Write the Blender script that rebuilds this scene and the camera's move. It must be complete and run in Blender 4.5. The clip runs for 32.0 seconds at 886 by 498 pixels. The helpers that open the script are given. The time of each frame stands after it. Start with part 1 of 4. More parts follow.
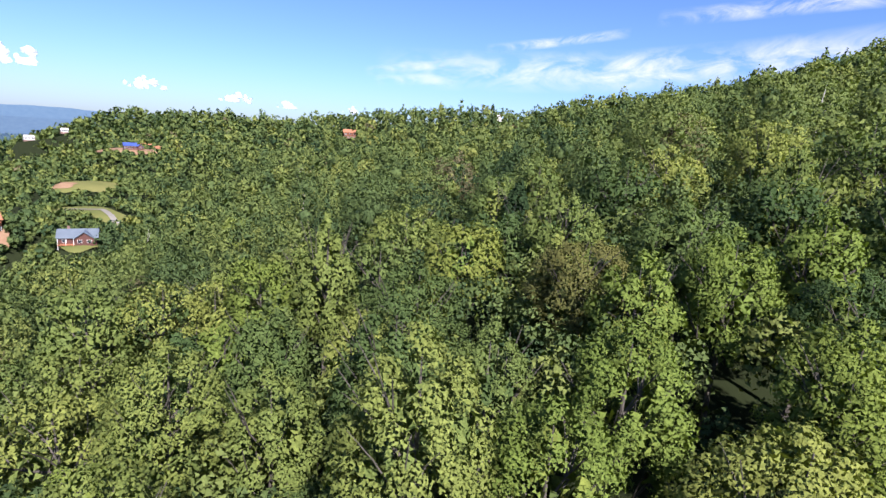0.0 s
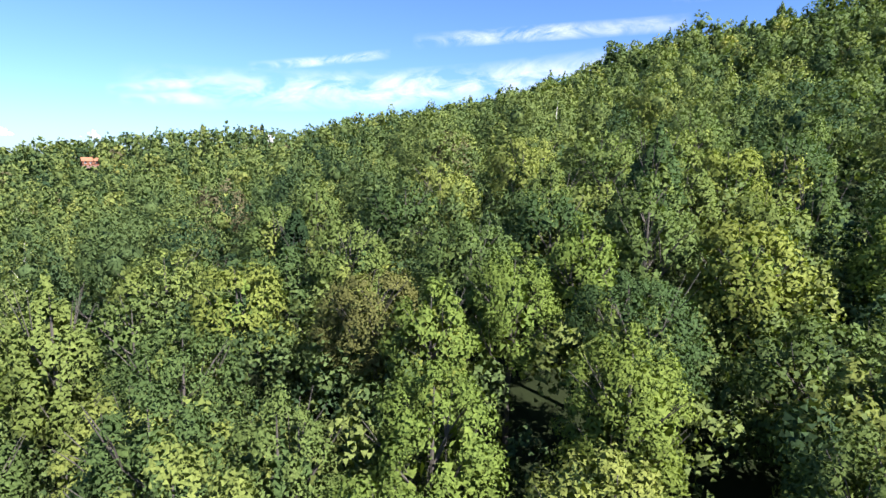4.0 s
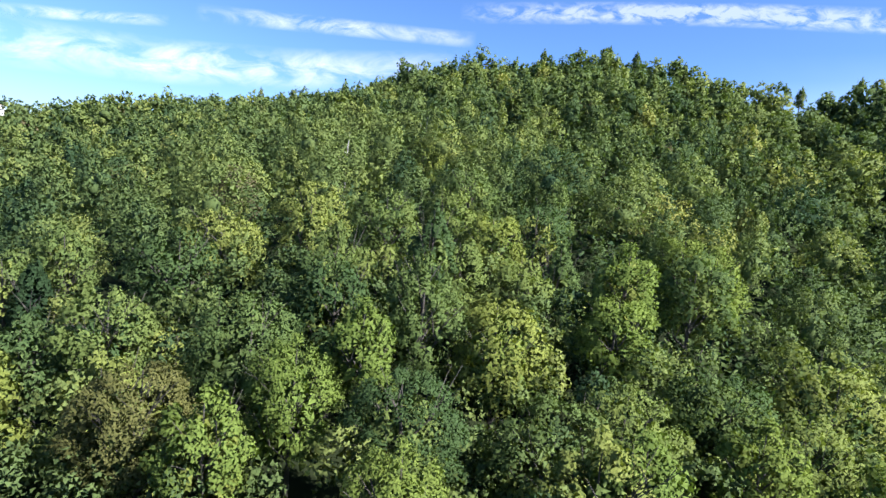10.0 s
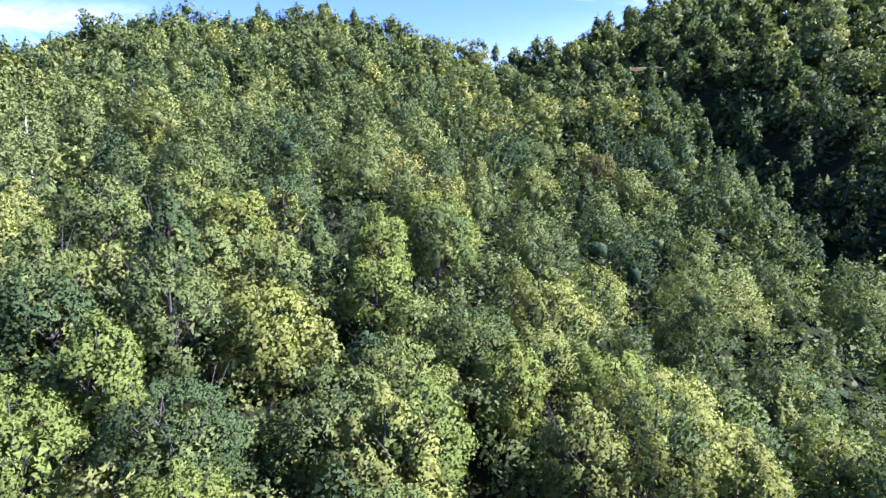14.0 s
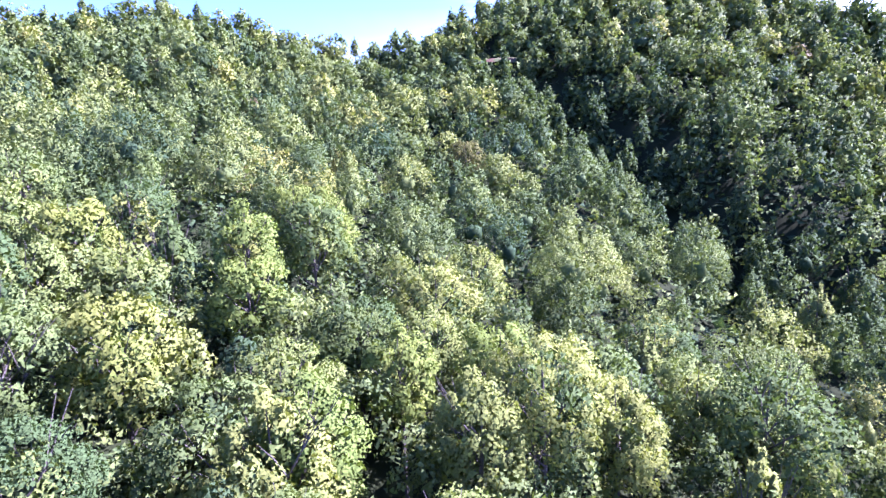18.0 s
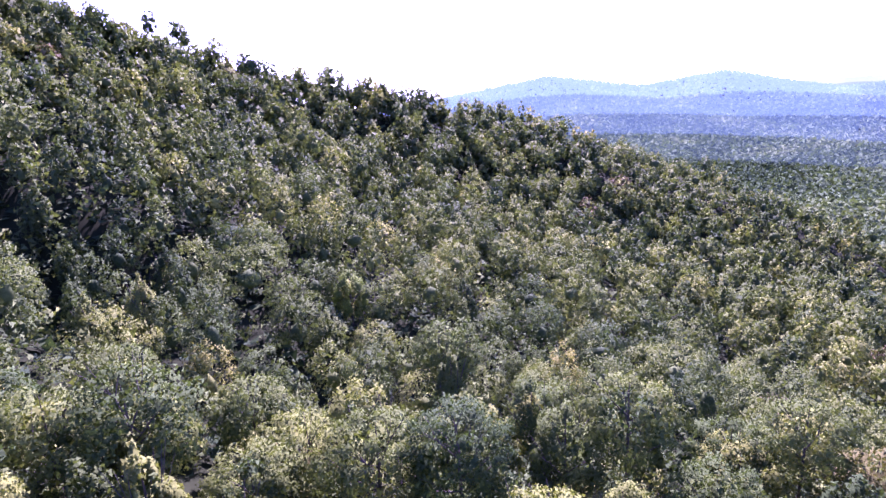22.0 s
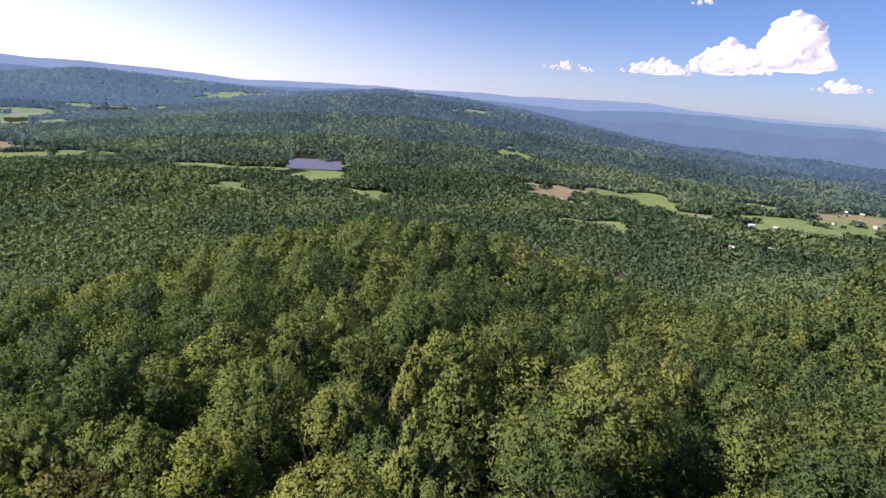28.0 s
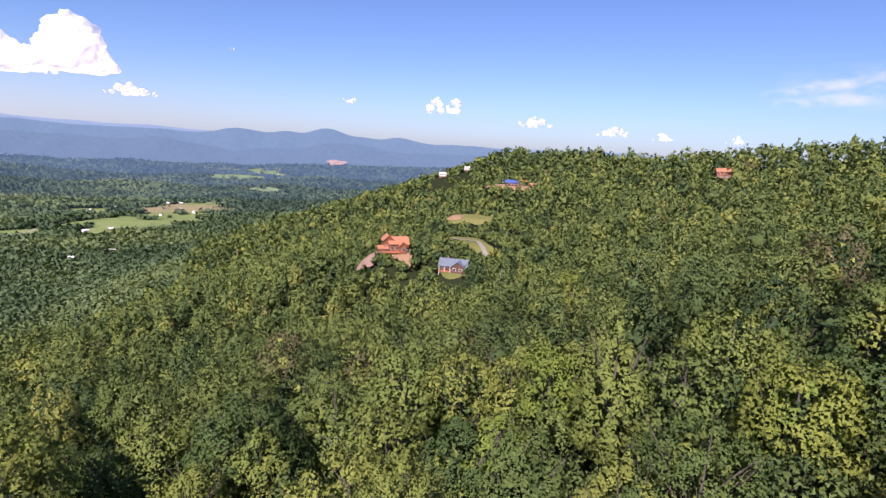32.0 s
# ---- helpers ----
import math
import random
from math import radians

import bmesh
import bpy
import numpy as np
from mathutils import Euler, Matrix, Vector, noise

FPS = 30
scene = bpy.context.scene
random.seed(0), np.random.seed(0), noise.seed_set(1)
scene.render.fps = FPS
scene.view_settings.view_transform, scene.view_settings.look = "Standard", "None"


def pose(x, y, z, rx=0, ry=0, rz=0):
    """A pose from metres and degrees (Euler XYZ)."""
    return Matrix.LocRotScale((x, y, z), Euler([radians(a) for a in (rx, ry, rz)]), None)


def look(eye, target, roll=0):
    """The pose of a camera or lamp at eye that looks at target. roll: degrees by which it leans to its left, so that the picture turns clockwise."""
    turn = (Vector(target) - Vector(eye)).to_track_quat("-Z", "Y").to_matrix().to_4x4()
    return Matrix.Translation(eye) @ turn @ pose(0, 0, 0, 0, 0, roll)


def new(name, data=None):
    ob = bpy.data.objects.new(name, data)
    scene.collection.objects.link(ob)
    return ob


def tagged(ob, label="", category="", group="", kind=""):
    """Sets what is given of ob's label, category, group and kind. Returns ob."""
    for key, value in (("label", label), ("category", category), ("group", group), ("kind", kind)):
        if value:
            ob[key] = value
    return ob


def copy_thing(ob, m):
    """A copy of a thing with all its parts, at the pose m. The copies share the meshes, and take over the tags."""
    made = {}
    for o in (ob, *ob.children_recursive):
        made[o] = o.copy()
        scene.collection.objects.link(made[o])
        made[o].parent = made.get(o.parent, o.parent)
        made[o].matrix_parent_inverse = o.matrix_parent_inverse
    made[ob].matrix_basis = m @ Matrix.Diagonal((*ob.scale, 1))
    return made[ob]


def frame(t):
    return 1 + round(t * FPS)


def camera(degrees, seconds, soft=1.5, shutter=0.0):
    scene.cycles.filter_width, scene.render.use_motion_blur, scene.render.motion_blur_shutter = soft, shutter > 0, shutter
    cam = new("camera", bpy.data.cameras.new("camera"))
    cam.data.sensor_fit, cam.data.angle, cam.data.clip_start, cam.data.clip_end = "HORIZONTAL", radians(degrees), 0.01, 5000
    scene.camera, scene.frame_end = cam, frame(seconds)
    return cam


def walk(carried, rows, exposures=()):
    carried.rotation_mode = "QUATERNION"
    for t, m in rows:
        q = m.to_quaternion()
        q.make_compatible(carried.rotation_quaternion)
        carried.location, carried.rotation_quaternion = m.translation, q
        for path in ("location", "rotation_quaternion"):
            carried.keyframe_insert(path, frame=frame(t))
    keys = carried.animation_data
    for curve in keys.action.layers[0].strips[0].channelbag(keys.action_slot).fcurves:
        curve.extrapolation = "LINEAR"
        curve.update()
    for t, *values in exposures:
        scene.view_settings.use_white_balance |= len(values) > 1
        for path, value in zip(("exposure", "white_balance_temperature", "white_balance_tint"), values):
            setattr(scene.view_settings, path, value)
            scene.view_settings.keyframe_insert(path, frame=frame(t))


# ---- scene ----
cam = camera(79.00, 32.0, soft=1.5)
# seconds, place, heading, pitch, roll; heights over the valley datum
PATH = [
    (0, 0.00, 0.00, 230.00, -0.22, -11.54, 4.20),
    (0.5, 0.01, 0.17, 230.15, -7.74, -9.57, 4.17),
    (1, 0.05, 0.41, 230.23, -15.15, -9.34, 3.51),
    (1.5, 0.13, 0.80, 230.25, -22.94, -9.06, 2.81),
    (2, 0.19, 1.26, 230.21, -25.44, -7.95, 2.16),
    (2.5, 0.29, 1.65, 230.16, -24.71, -8.72, 2.06),
    (4.5, 1.45, 4.62, 231.53, -21.80, -8.28, 1.62),
    (5, 1.49, 4.69, 232.37, -20.78, -6.96, 3.15),
    (5.5, 1.51, 4.67, 233.20, -19.91, -6.96, 3.05),
    (6, 1.56, 4.58, 233.93, -19.61, -6.73, 2.97),
    (6.5, 1.61, 4.46, 234.72, -20.10, -8.29, 4.57),
    (7, 1.59, 4.36, 235.79, -19.26, -6.87, 3.86),
    (7.5, 1.48, 4.24, 236.95, -18.61, -7.47, 3.62),
    (8, 1.39, 4.07, 237.79, -18.01, -8.83, 2.16),
    (8.5, 1.53, 3.94, 238.29, -17.64, -11.06, 1.66),
    (9, 1.77, 3.84, 238.62, -23.32, -8.35, 6.00),
    (9.5, 1.70, 3.78, 238.76, -38.06, -7.67, 6.92),
    (10, 1.42, 3.86, 238.87, -44.72, -8.01, 5.69),
    (10.5, 1.24, 3.95, 239.08, -48.23, -8.62, -1.12),
    (11, 1.14, 3.92, 239.28, -54.15, -12.57, -1.26),
    (11.5, 1.08, 3.94, 239.65, -68.83, -20.40, 8.25),
    (12, 1.11, 4.19, 240.15, -75.94, -13.44, -1.90),
    (12.5, 1.11, 4.46, 240.28, -70.99, -1.99, -15.30),
    (13, 1.12, 4.51, 240.10, -68.57, 0.28, -12.01),
    (13.5, 1.18, 4.37, 240.06, -71.77, -8.44, -0.32),
    (15.5, 2.87, 4.16, 238.58, -68.77, -14.09, -0.47),
    (16, 2.91, 4.17, 238.74, -68.09, -11.83, 3.19),
    (16.5, 2.89, 4.13, 238.69, -75.73, -13.20, 4.52),
    (17, 2.78, 4.06, 238.64, -71.55, -8.64, -4.90),
    (17.5, 2.68, 4.09, 238.54, -77.68, -11.64, -2.90),
    (18, 2.67, 4.19, 238.23, -84.09, -11.19, -2.59),
    (18.5, 2.72, 4.35, 237.85, -93.18, -10.53, -1.45),
    (19, 2.84, 4.64, 237.57, -100.46, -10.25, -3.43),
    (19.5, 2.97, 4.81, 237.46, -103.78, -10.32, -5.47),
    (20, 3.01, 4.74, 237.45, -107.51, -11.59, -4.12),
    (20.5, 2.86, 4.57, 237.39, -113.82, -11.24, -6.13),
    (21, 2.67, 4.36, 237.37, -129.41, -13.64, -3.35),
    (21.5, 2.58, 4.13, 237.45, -140.71, -13.10, -2.49),
    (22, 2.53, 3.97, 237.47, -150.60, -14.78, -3.58),
    (22.5, 2.50, 3.91, 237.44, -153.00, -15.11, -2.48),
    (23, 2.43, 3.89, 237.38, -158.07, -14.56, -2.45),
    (23.5, 2.34, 3.98, 237.30, -163.11, -15.24, -3.50),
    (24, 2.32, 4.15, 237.18, -170.91, -15.17, -3.36),
    (24.5, 2.36, 4.29, 237.03, -180.66, -15.14, -3.44),
    (26.5, 4.99, 6.96, 237.00, -216.20, -16.26, 1.22),
    (27, 4.94, 7.08, 237.22, -226.39, -16.82, 3.16),
    (27.5, 4.88, 7.15, 237.32, -241.01, -16.04, 3.25),
    (28, 4.84, 7.20, 237.37, -258.18, -15.82, 4.66),
    (28.5, 4.85, 7.25, 237.40, -273.28, -14.82, 4.85),
    (29, 4.89, 7.30, 237.38, -275.44, -15.12, 7.03),
    (29.5, 4.86, 7.34, 237.27, -289.63, -12.62, 5.59),
    (30, 4.66, 7.31, 237.02, -309.13, -11.26, 4.65),
    (30.5, 4.35, 7.23, 236.78, -322.51, -11.49, 3.50),
    (31, 4.11, 7.18, 236.70, -320.98, -10.97, 1.60),
    (31.5, 4.03, 7.19, 236.70, -320.87, -10.01, 1.93),
    (32, 4.08, 7.22, 236.64, -322.32, -10.78, 3.43),
]
EXPOSURES = [(0, 1.65, 6150, 22), (1, 1.7, 6150, 20), (2, 1.95, 6150, 17), (8, 1.92, 6050, 14), (9, 1.85, 6000, 14), (11, 2.25, 5650, 20), (12, 3.4, 5250, 49), (13, 2.3, 5450, 40), (16, 3.25, 5250, 55),
             (19, 3.35, 5150, 62), (20, 3.4, 5150, 74), (21, 3.55, 5300, 106), (22, 2.85, 5350, 96), (23, 2.45, 5450, 88), (24, 1.35, 5600, 48), (24.5, 1.1, 5750, 40), (26.5, 0.5, 6000, 28), (28, 1.2, 6400, 31), (32, 1.4, 6550, 33)]
walk(cam, [(r[0], pose(r[1], r[2], r[3], 90 + r[5], 0, r[4]) @ pose(0, 0, 0, 0, 0, r[6])) for r in PATH], EXPOSURES)

# ---- light ----
SUN_AZ, SUN_EL = -160.0, 44.0   # degrees from +y towards -x, and above the horizon
world = bpy.data.worlds.new("sky")
scene.world = world
world.use_nodes = True
nt = world.node_tree
sky = nt.nodes.new("ShaderNodeTexSky")
sky.sky_type, sky.sun_disc = "NISHITA", False
sky.sun_elevation, sky.sun_rotation = radians(SUN_EL), radians(-SUN_AZ)
sky.altitude, sky.air_density, sky.dust_density, sky.ozone_density = 600, 1.0, 0.7, 3.0
nt.nodes["Background"].inputs["Strength"].default_value = 0.052
tone = nt.nodes.new("ShaderNodeMix")
tone.data_type, tone.blend_type = "RGBA", "MULTIPLY"
tone.inputs[0].default_value, tone.inputs[7].default_value = 1.0, (0.655, 0.835, 1.07, 1)
nt.links.new(sky.outputs[0], tone.inputs[6])
nt.links.new(tone.outputs[2], nt.nodes["Background"].inputs["Color"])
sun = new("sun", bpy.data.lights.new("sun", "SUN"))
sun.data.energy, sun.data.angle, sun.data.color = 4.0, radians(0.5), (1.0, 0.95, 0.86)
sa, se = radians(SUN_AZ), radians(SUN_EL)
sun.matrix_world = look((-math.sin(sa) * math.cos(se) * 50, math.cos(sa) * math.cos(se) * 50, 400 + math.sin(se) * 50), (0, 0, 400))


# ---- materials ----
def material(name):
    m = bpy.data.materials.new(name)
    m.use_nodes = True
    n, l = m.node_tree.nodes, m.node_tree.links
    return m, n, l, n["Principled BSDF"]


def ramp(n, l, source, stops):
    """A colour ramp driven by a socket; stops of (position, rgb)."""
    r = n.new("ShaderNodeValToRGB")
    while len(r.color_ramp.elements) < len(stops):
        r.color_ramp.elements.new(0.5)
    for e, (p, c) in zip(r.color_ramp.elements, stops):
        e.position, e.color = p, (*c, 1)
    l.new(source, r.inputs[0])
    return r.outputs[0]


def mix(n, l, kind, fac, a, b):
    x = n.new("ShaderNodeMix")
    x.data_type, x.blend_type = "RGBA", kind
    for sock, v in ((x.inputs[0], fac), (x.inputs[6], a), (x.inputs[7], b)):
        if hasattr(v, "is_linked"):
            l.new(v, sock)
        else:
            sock.default_value = v if not isinstance(v, tuple) else (*v, 1)
    return x.outputs[2]


def math_node(n, l, op, a, b):
    x = n.new("ShaderNodeMath")
    x.operation = op
    for sock, v in zip(x.inputs, (a, b)):
        if hasattr(v, "is_linked"):
            l.new(v, sock)
        else:
            sock.default_value = v
    return x.outputs[0]


def noise_tex(n, l, scale, detail=4, coords="Object", rough=0.6):
    c = n.new("ShaderNodeTexCoord")
    t = n.new("ShaderNodeTexNoise")
    t.inputs["Scale"].default_value, t.inputs["Detail"].default_value, t.inputs["Roughness"].default_value = scale, detail, rough
    l.new(c.outputs[coords], t.inputs["Vector"])
    return t.outputs[0]


GREENS = [(0.0, (0.035, 0.064, 0.030)), (0.3, (0.079, 0.114, 0.040)), (0.62, (0.133, 0.166, 0.049)),
          (0.85, (0.177, 0.199, 0.055)), (0.95, (0.201, 0.208, 0.057)), (1.0, (0.112, 0.098, 0.055))]


def leaf_material(name, stops, source, glow=None, gloss=0.04, rough=0.7, grain_scale=2.2, speckle=1.0):
    """Leaves, half of the light let through; the tint of a tree from its attribute or from its own random value."""
    m, n, l, b = material(name)
    if source == "attribute":
        a = n.new("ShaderNodeAttribute")
        a.attribute_name = "tint"
        value = a.outputs["Fac"]
    else:
        value = n.new("ShaderNodeObjectInfo").outputs["Random"]
    col = ramp(n, l, value, stops)
    g = n.new("ShaderNodeNewGeometry")
    col = mix(n, l, "MULTIPLY", speckle, col, ramp(n, l, g.outputs["Random Per Island"], [(0, (0.83, 0.85, 0.83)), (0.6, (1, 1, 1)), (1, (1.15, 1.13, 1.10))]))
    grain = noise_tex(n, l, grain_scale, 3, "Object", 0.7)
    col = mix(n, l, "MULTIPLY", speckle, col, ramp(n, l, grain, [(0.31, (0.72, 0.74, 0.72)), (0.5, (1.0, 1.0, 1.0)), (0.67, (1.25, 1.23, 1.20))]))
    l.new(col, b.inputs["Base Color"])
    b.inputs["Roughness"].default_value = rough
    b.inputs["Specular IOR Level"].default_value = gloss
    t = n.new("ShaderNodeBsdfTranslucent")
    l.new(mix(n, l, "MULTIPLY", 1.0, col, (1.12, 1.25, 0.5)), t.inputs["Color"])
    s = n.new("ShaderNodeMixShader")
    s.inputs[0].default_value = 0.23
    l.new(b.outputs[0], s.inputs[1])
    l.new(t.outputs[0], s.inputs[2])
    out = s.outputs[0]
    # glow paints the haze in front of far leaves as emission
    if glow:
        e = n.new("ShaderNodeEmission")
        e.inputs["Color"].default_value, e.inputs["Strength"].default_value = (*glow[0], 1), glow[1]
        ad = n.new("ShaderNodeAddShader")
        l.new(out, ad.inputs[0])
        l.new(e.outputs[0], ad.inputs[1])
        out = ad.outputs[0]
    l.new(out, n["Material Output"].inputs["Surface"])
    return m


def plain(name, stops, scale, rough=0.85, bump=0.0, detail=5, metallic=0.0):
    """A surface with noise in its colour at two scales, and relief."""
    m, n, l, b = material(name)
    a, c = noise_tex(n, l, scale, detail), noise_tex(n, l, scale * 0.13, 3)
    v = math_node(n, l, "ADD", math_node(n, l, "MULTIPLY", a, 0.6), math_node(n, l, "MULTIPLY", c, 0.4))
    l.new(ramp(n, l, v, stops), b.inputs["Base Color"])
    b.inputs["Roughness"].default_value, b.inputs["Metallic"].default_value = rough, metallic
    if rough >= 0.9:
        b.inputs["Specular IOR Level"].default_value = 0.05
    if bump:
        bp = n.new("ShaderNodeBump")
        bp.inputs["Strength"].default_value = bump
        l.new(a, bp.inputs["Height"])
        l.new(bp.outputs[0], b.inputs["Normal"])
    return m


LEAF = leaf_material("forest_leaf", GREENS, "attribute")
LEAF_TREE = leaf_material("tree_leaf", [(0.0, (0.046, 0.079, 0.029)), (0.3, (0.085, 0.123, 0.038)), (0.7, (0.135, 0.170, 0.045)), (1.0, (0.179, 0.203, 0.051))], "object", grain_scale=5.5)
LEAF_YELLOW = leaf_material("yellowing_leaf", [(0, (0.107, 0.155, 0.035)), (0.6, (0.129, 0.169, 0.036)), (1, (0.162, 0.184, 0.042))], "object", grain_scale=5.5)
LEAF_BROWN = leaf_material("browning_leaf", [(0, (0.096, 0.102, 0.033)), (1, (0.118, 0.116, 0.038))], "object", grain_scale=5.5)
NEEDLE = leaf_material("needle", [(0, (0.016, 0.034, 0.018)), (1, (0.028, 0.050, 0.020))], "object", grain_scale=5.5)
# bluer than the near leaves: the valley's haze is mixed into the colour
VALLEY_STOPS = [(0, (0.050, 0.082, 0.046)), (0.5, (0.078, 0.120, 0.062)), (1, (0.120, 0.162, 0.072))]
BARK = plain("bark", [(0.25, (0.045, 0.04, 0.035)), (0.75, (0.12, 0.108, 0.094))], 3.0, 0.9, 0.5)
# far darker than litter: the shade under the crowns is put into the colour
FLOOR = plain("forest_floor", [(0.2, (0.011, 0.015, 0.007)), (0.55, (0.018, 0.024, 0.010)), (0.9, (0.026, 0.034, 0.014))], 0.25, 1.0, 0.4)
GRASS = plain("meadow", [(0.25, (0.085, 0.10, 0.03)), (0.5, (0.125, 0.13, 0.042)), (0.8, (0.17, 0.155, 0.06))], 0.06, 0.95)
PASTURE = plain("pasture", [(0.3, (0.085, 0.125, 0.045)), (0.5, (0.125, 0.170, 0.062)), (0.7, (0.170, 0.185, 0.085))], 0.035, 0.95)
TANFIELD = plain("dry_field", [(0.2, (0.15, 0.13, 0.075)), (0.6, (0.19, 0.17, 0.095)), (0.9, (0.15, 0.165, 0.075))], 0.02, 0.95)
DIRT = plain("bare_earth", [(0.2, (0.18, 0.10, 0.06)), (0.55, (0.26, 0.17, 0.105)), (0.9, (0.32, 0.24, 0.16))], 0.3, 0.95, 0.3)
RED_EARTH = plain("red_earth", [(0.35, (0.088, 0.056, 0.036)), (0.5, (0.110, 0.070, 0.044)), (0.6, (0.070, 0.084, 0.034))], 0.25, 0.95, 0.4)
GRAVEL = plain("gravel", [(0.3, (0.15, 0.145, 0.13)), (0.7, (0.23, 0.215, 0.19))], 1.2, 0.95, 0.2)


# ---- lie of the land ----
# crests of tree-covered ridges: (x, y, height of the tree tops); then upper slope, reach of the steep part, lower slope, rounding
def crest(*rows):
    """Points of a crest from their bearing and distance from the hovering place and the height, in degrees, at which they show."""
    return [(3 - math.sin(radians(az)) * d, 5 + math.cos(radians(az)) * d, 235 + math.tan(radians(el)) * d) for az, d, el in rows]


NORTH_RIDGE = (crest((28, 1120, -4.5), (31, 880, 0.2), (24, 760, 0.6), (17, 650, 0.5), (10.6, 590, 1.5), (3, 560, 2.6), (-2, 550, 3.1), (-8, 545, 2.7),
                     (-12, 540, 4.0), (-19, 520, 5.1), (-25, 500, 6.2), (-30, 460, 6.8), (-34, 430, 7.4), (-37, 405, 8.8), (-42, 375, 10.3), (-48, 350, 12.0),
                     (-53, 340, 13.1), (-59, 325, 13.3)), 0.20, 80, 0.33, 22)
SUMMIT_RIDGE = (crest((-59, 325, 13.3), (-67, 310, 12.5), (-71, 305, 11.4), (-76, 300, 9.7), (-78, 300, 8.9), (-80.5, 305, 11.0), (-86, 310, 11.4), (-89, 312, 13.7),
                      (-95, 318, 15.4), (-101, 322, 15.5), (-108, 325, 14.5), (-113, 322, 12.6)), 0.48, 190, 0.24, 18)
SOUTH_SPUR = (crest((-113, 322, 12.6), (-119, 315, 10.9), (-124, 310, 9.3), (-129.5, 305, 7.3), (-136, 305, 5.6), (-143, 310, 4.0), (-151, 325, 1.8), (-159, 345, 0.0),
                    (-165, 362, -2.1), (-170, 380, -4.2), (-176, 400, -6.3), (178, 412, -8.6), (173, 420, -10.8), (168.5, 425, -13.2), (164, 430, -15.2), (150, 480, -21)), 0.45, 150, 0.33, 18)
NEAR_SPUR = ([(200, 140, 262), (132, 92, 234), (62, 42, 221), (0, 2, 212), (-60, -12, 206), (-115, -26, 199), (-165, -42, 192),
              (-240, -62, 142), (-420, -110, 70), (-650, -160, 0)], 0.0, 1, 0.45, 60)
EAST_SHOULDER = (crest((-48, 350, 12.0), (-47, 143, 5.6), (-46, 95, -0.5), (-44, 60, -14)), 0.0, 1, 0.46, 60)
MIDDLE_SHOULDER = (crest((-34, 430, 7.4), (-33, 124, 1.4), (-32, 85, -6.5), (-31, 60, -14)), 0.0, 1, 0.46, 60)
NORTH_SHOULDER = (crest((-19, 520, 5.1), (-19, 300, 2.4), (-18, 160, -1.5), (-14, 75, -12)), 0.0, 1, 0.46, 60)
WHITE_HOUSE_SPUR = (crest((-4, 548, 2.7), (-5, 400, 0.6), (-6, 250, -1.8), (-3, 120, -9)), 0.0, 1, 0.46, 60)
ORANGE_HOUSE_SPUR = (crest((10, 590, 1.3), (9, 450, -1.2), (9, 300, -3.8), (6, 170, -7.5)), 0.0, 1, 0.45, 40)
HOLLOW_SPUR = (crest((24, 760, 0.4), (21, 560, -1.6), (19, 400, -4.4), (17, 290, -7)), 0.0, 1, 0.45, 40)
CROSS_RIDGE = ([(-40, 450, 232), (-50, 250, 206), (-58, 160, 193), (-72, 90, 192), (-80, 20, 197)], 0.0, 1, 0.55, 40)
BENCH = ([(-390, 790, 232), (-330, 560, 198), (-270, 400, 184), (-225, 300, 178), (-190, 210, 174), (-150, 140, 166), (-200, 60, 130)], 0.0, 1, 0.42, 70)
WEST_SHOULDER = (crest((31, 880, 0.2), (36.5, 815, -2.3), (41, 790, -4.0), (45, 770, -6.5), (49, 740, -10)), 0.1, 100, 0.42, 30)
WEST_HILL = ([(-2950, -2950, 236), (-3230, -2430, 212), (-3300, -1750, 186), (-3130, -1035, 252), (-3230, -680, 236),
              (-3280, -380, 205), (-3300, -57, 140), (-3200, 110, 70)], 0.12, 500, 0.10, 120)
SOUTH_HILL = ([(1700, -3200, 300), (1110, -3420, 384), (560, -3550, 292), (125, -3598, 344), (-250, -3590, 205), (-625, -3545, 230),
               (-1000, -3450, 120)], 0.24, 500, 0.10, 50)
MID_HILL = ([(500, -2100, 120), (-100, -2500, 95), (-600, -2700, 60)], 0.1, 300, 0.08, 150)
KNOLL = ([(-3500, 2600, 45), (-2900, 3200, 60), (-2100, 3500, 90)], 0.12, 300, 0.06, 150)
END_HILL = ([(-1500, -3900, 80), (-2100, -3600, 115), (-2600, -3250, 95), (-3000, -2900, 130)], 0.1, 300, 0.08, 120)
RIDGES = (NORTH_RIDGE, SUMMIT_RIDGE, SOUTH_SPUR, NEAR_SPUR, EAST_SHOULDER, MIDDLE_SHOULDER, NORTH_SHOULDER, WHITE_HOUSE_SPUR, ORANGE_HOUSE_SPUR, HOLLOW_SPUR, CROSS_RIDGE, BENCH, WEST_SHOULDER, WEST_HILL, SOUTH_HILL, MID_HILL, KNOLL, END_HILL)
VALLEY = 9.0


def ridge_height(x, y, line, slope, reach, foot, rounding):
    best = np.full(np.shape(x), -1e3)
    for (ax, ay, az), (bx, by, bz) in zip(line, line[1:]):
        dx, dy = bx - ax, by - ay
        s = np.clip(((x - ax) * dx + (y - ay) * dy) / (dx * dx + dy * dy), 0, 1)
        d = np.hypot(x - ax - s * dx, y - ay - s * dy)
        d = np.sqrt(d * d + rounding ** 2) - rounding
        best = np.maximum(best, az + s * (bz - az) - slope * reach * (1 - np.exp(-d / reach)) - foot * d)
    return best


GULLY = ((234, -15), (205, -27), (177, -37), (157, -44), (138, -52), (120, -57))


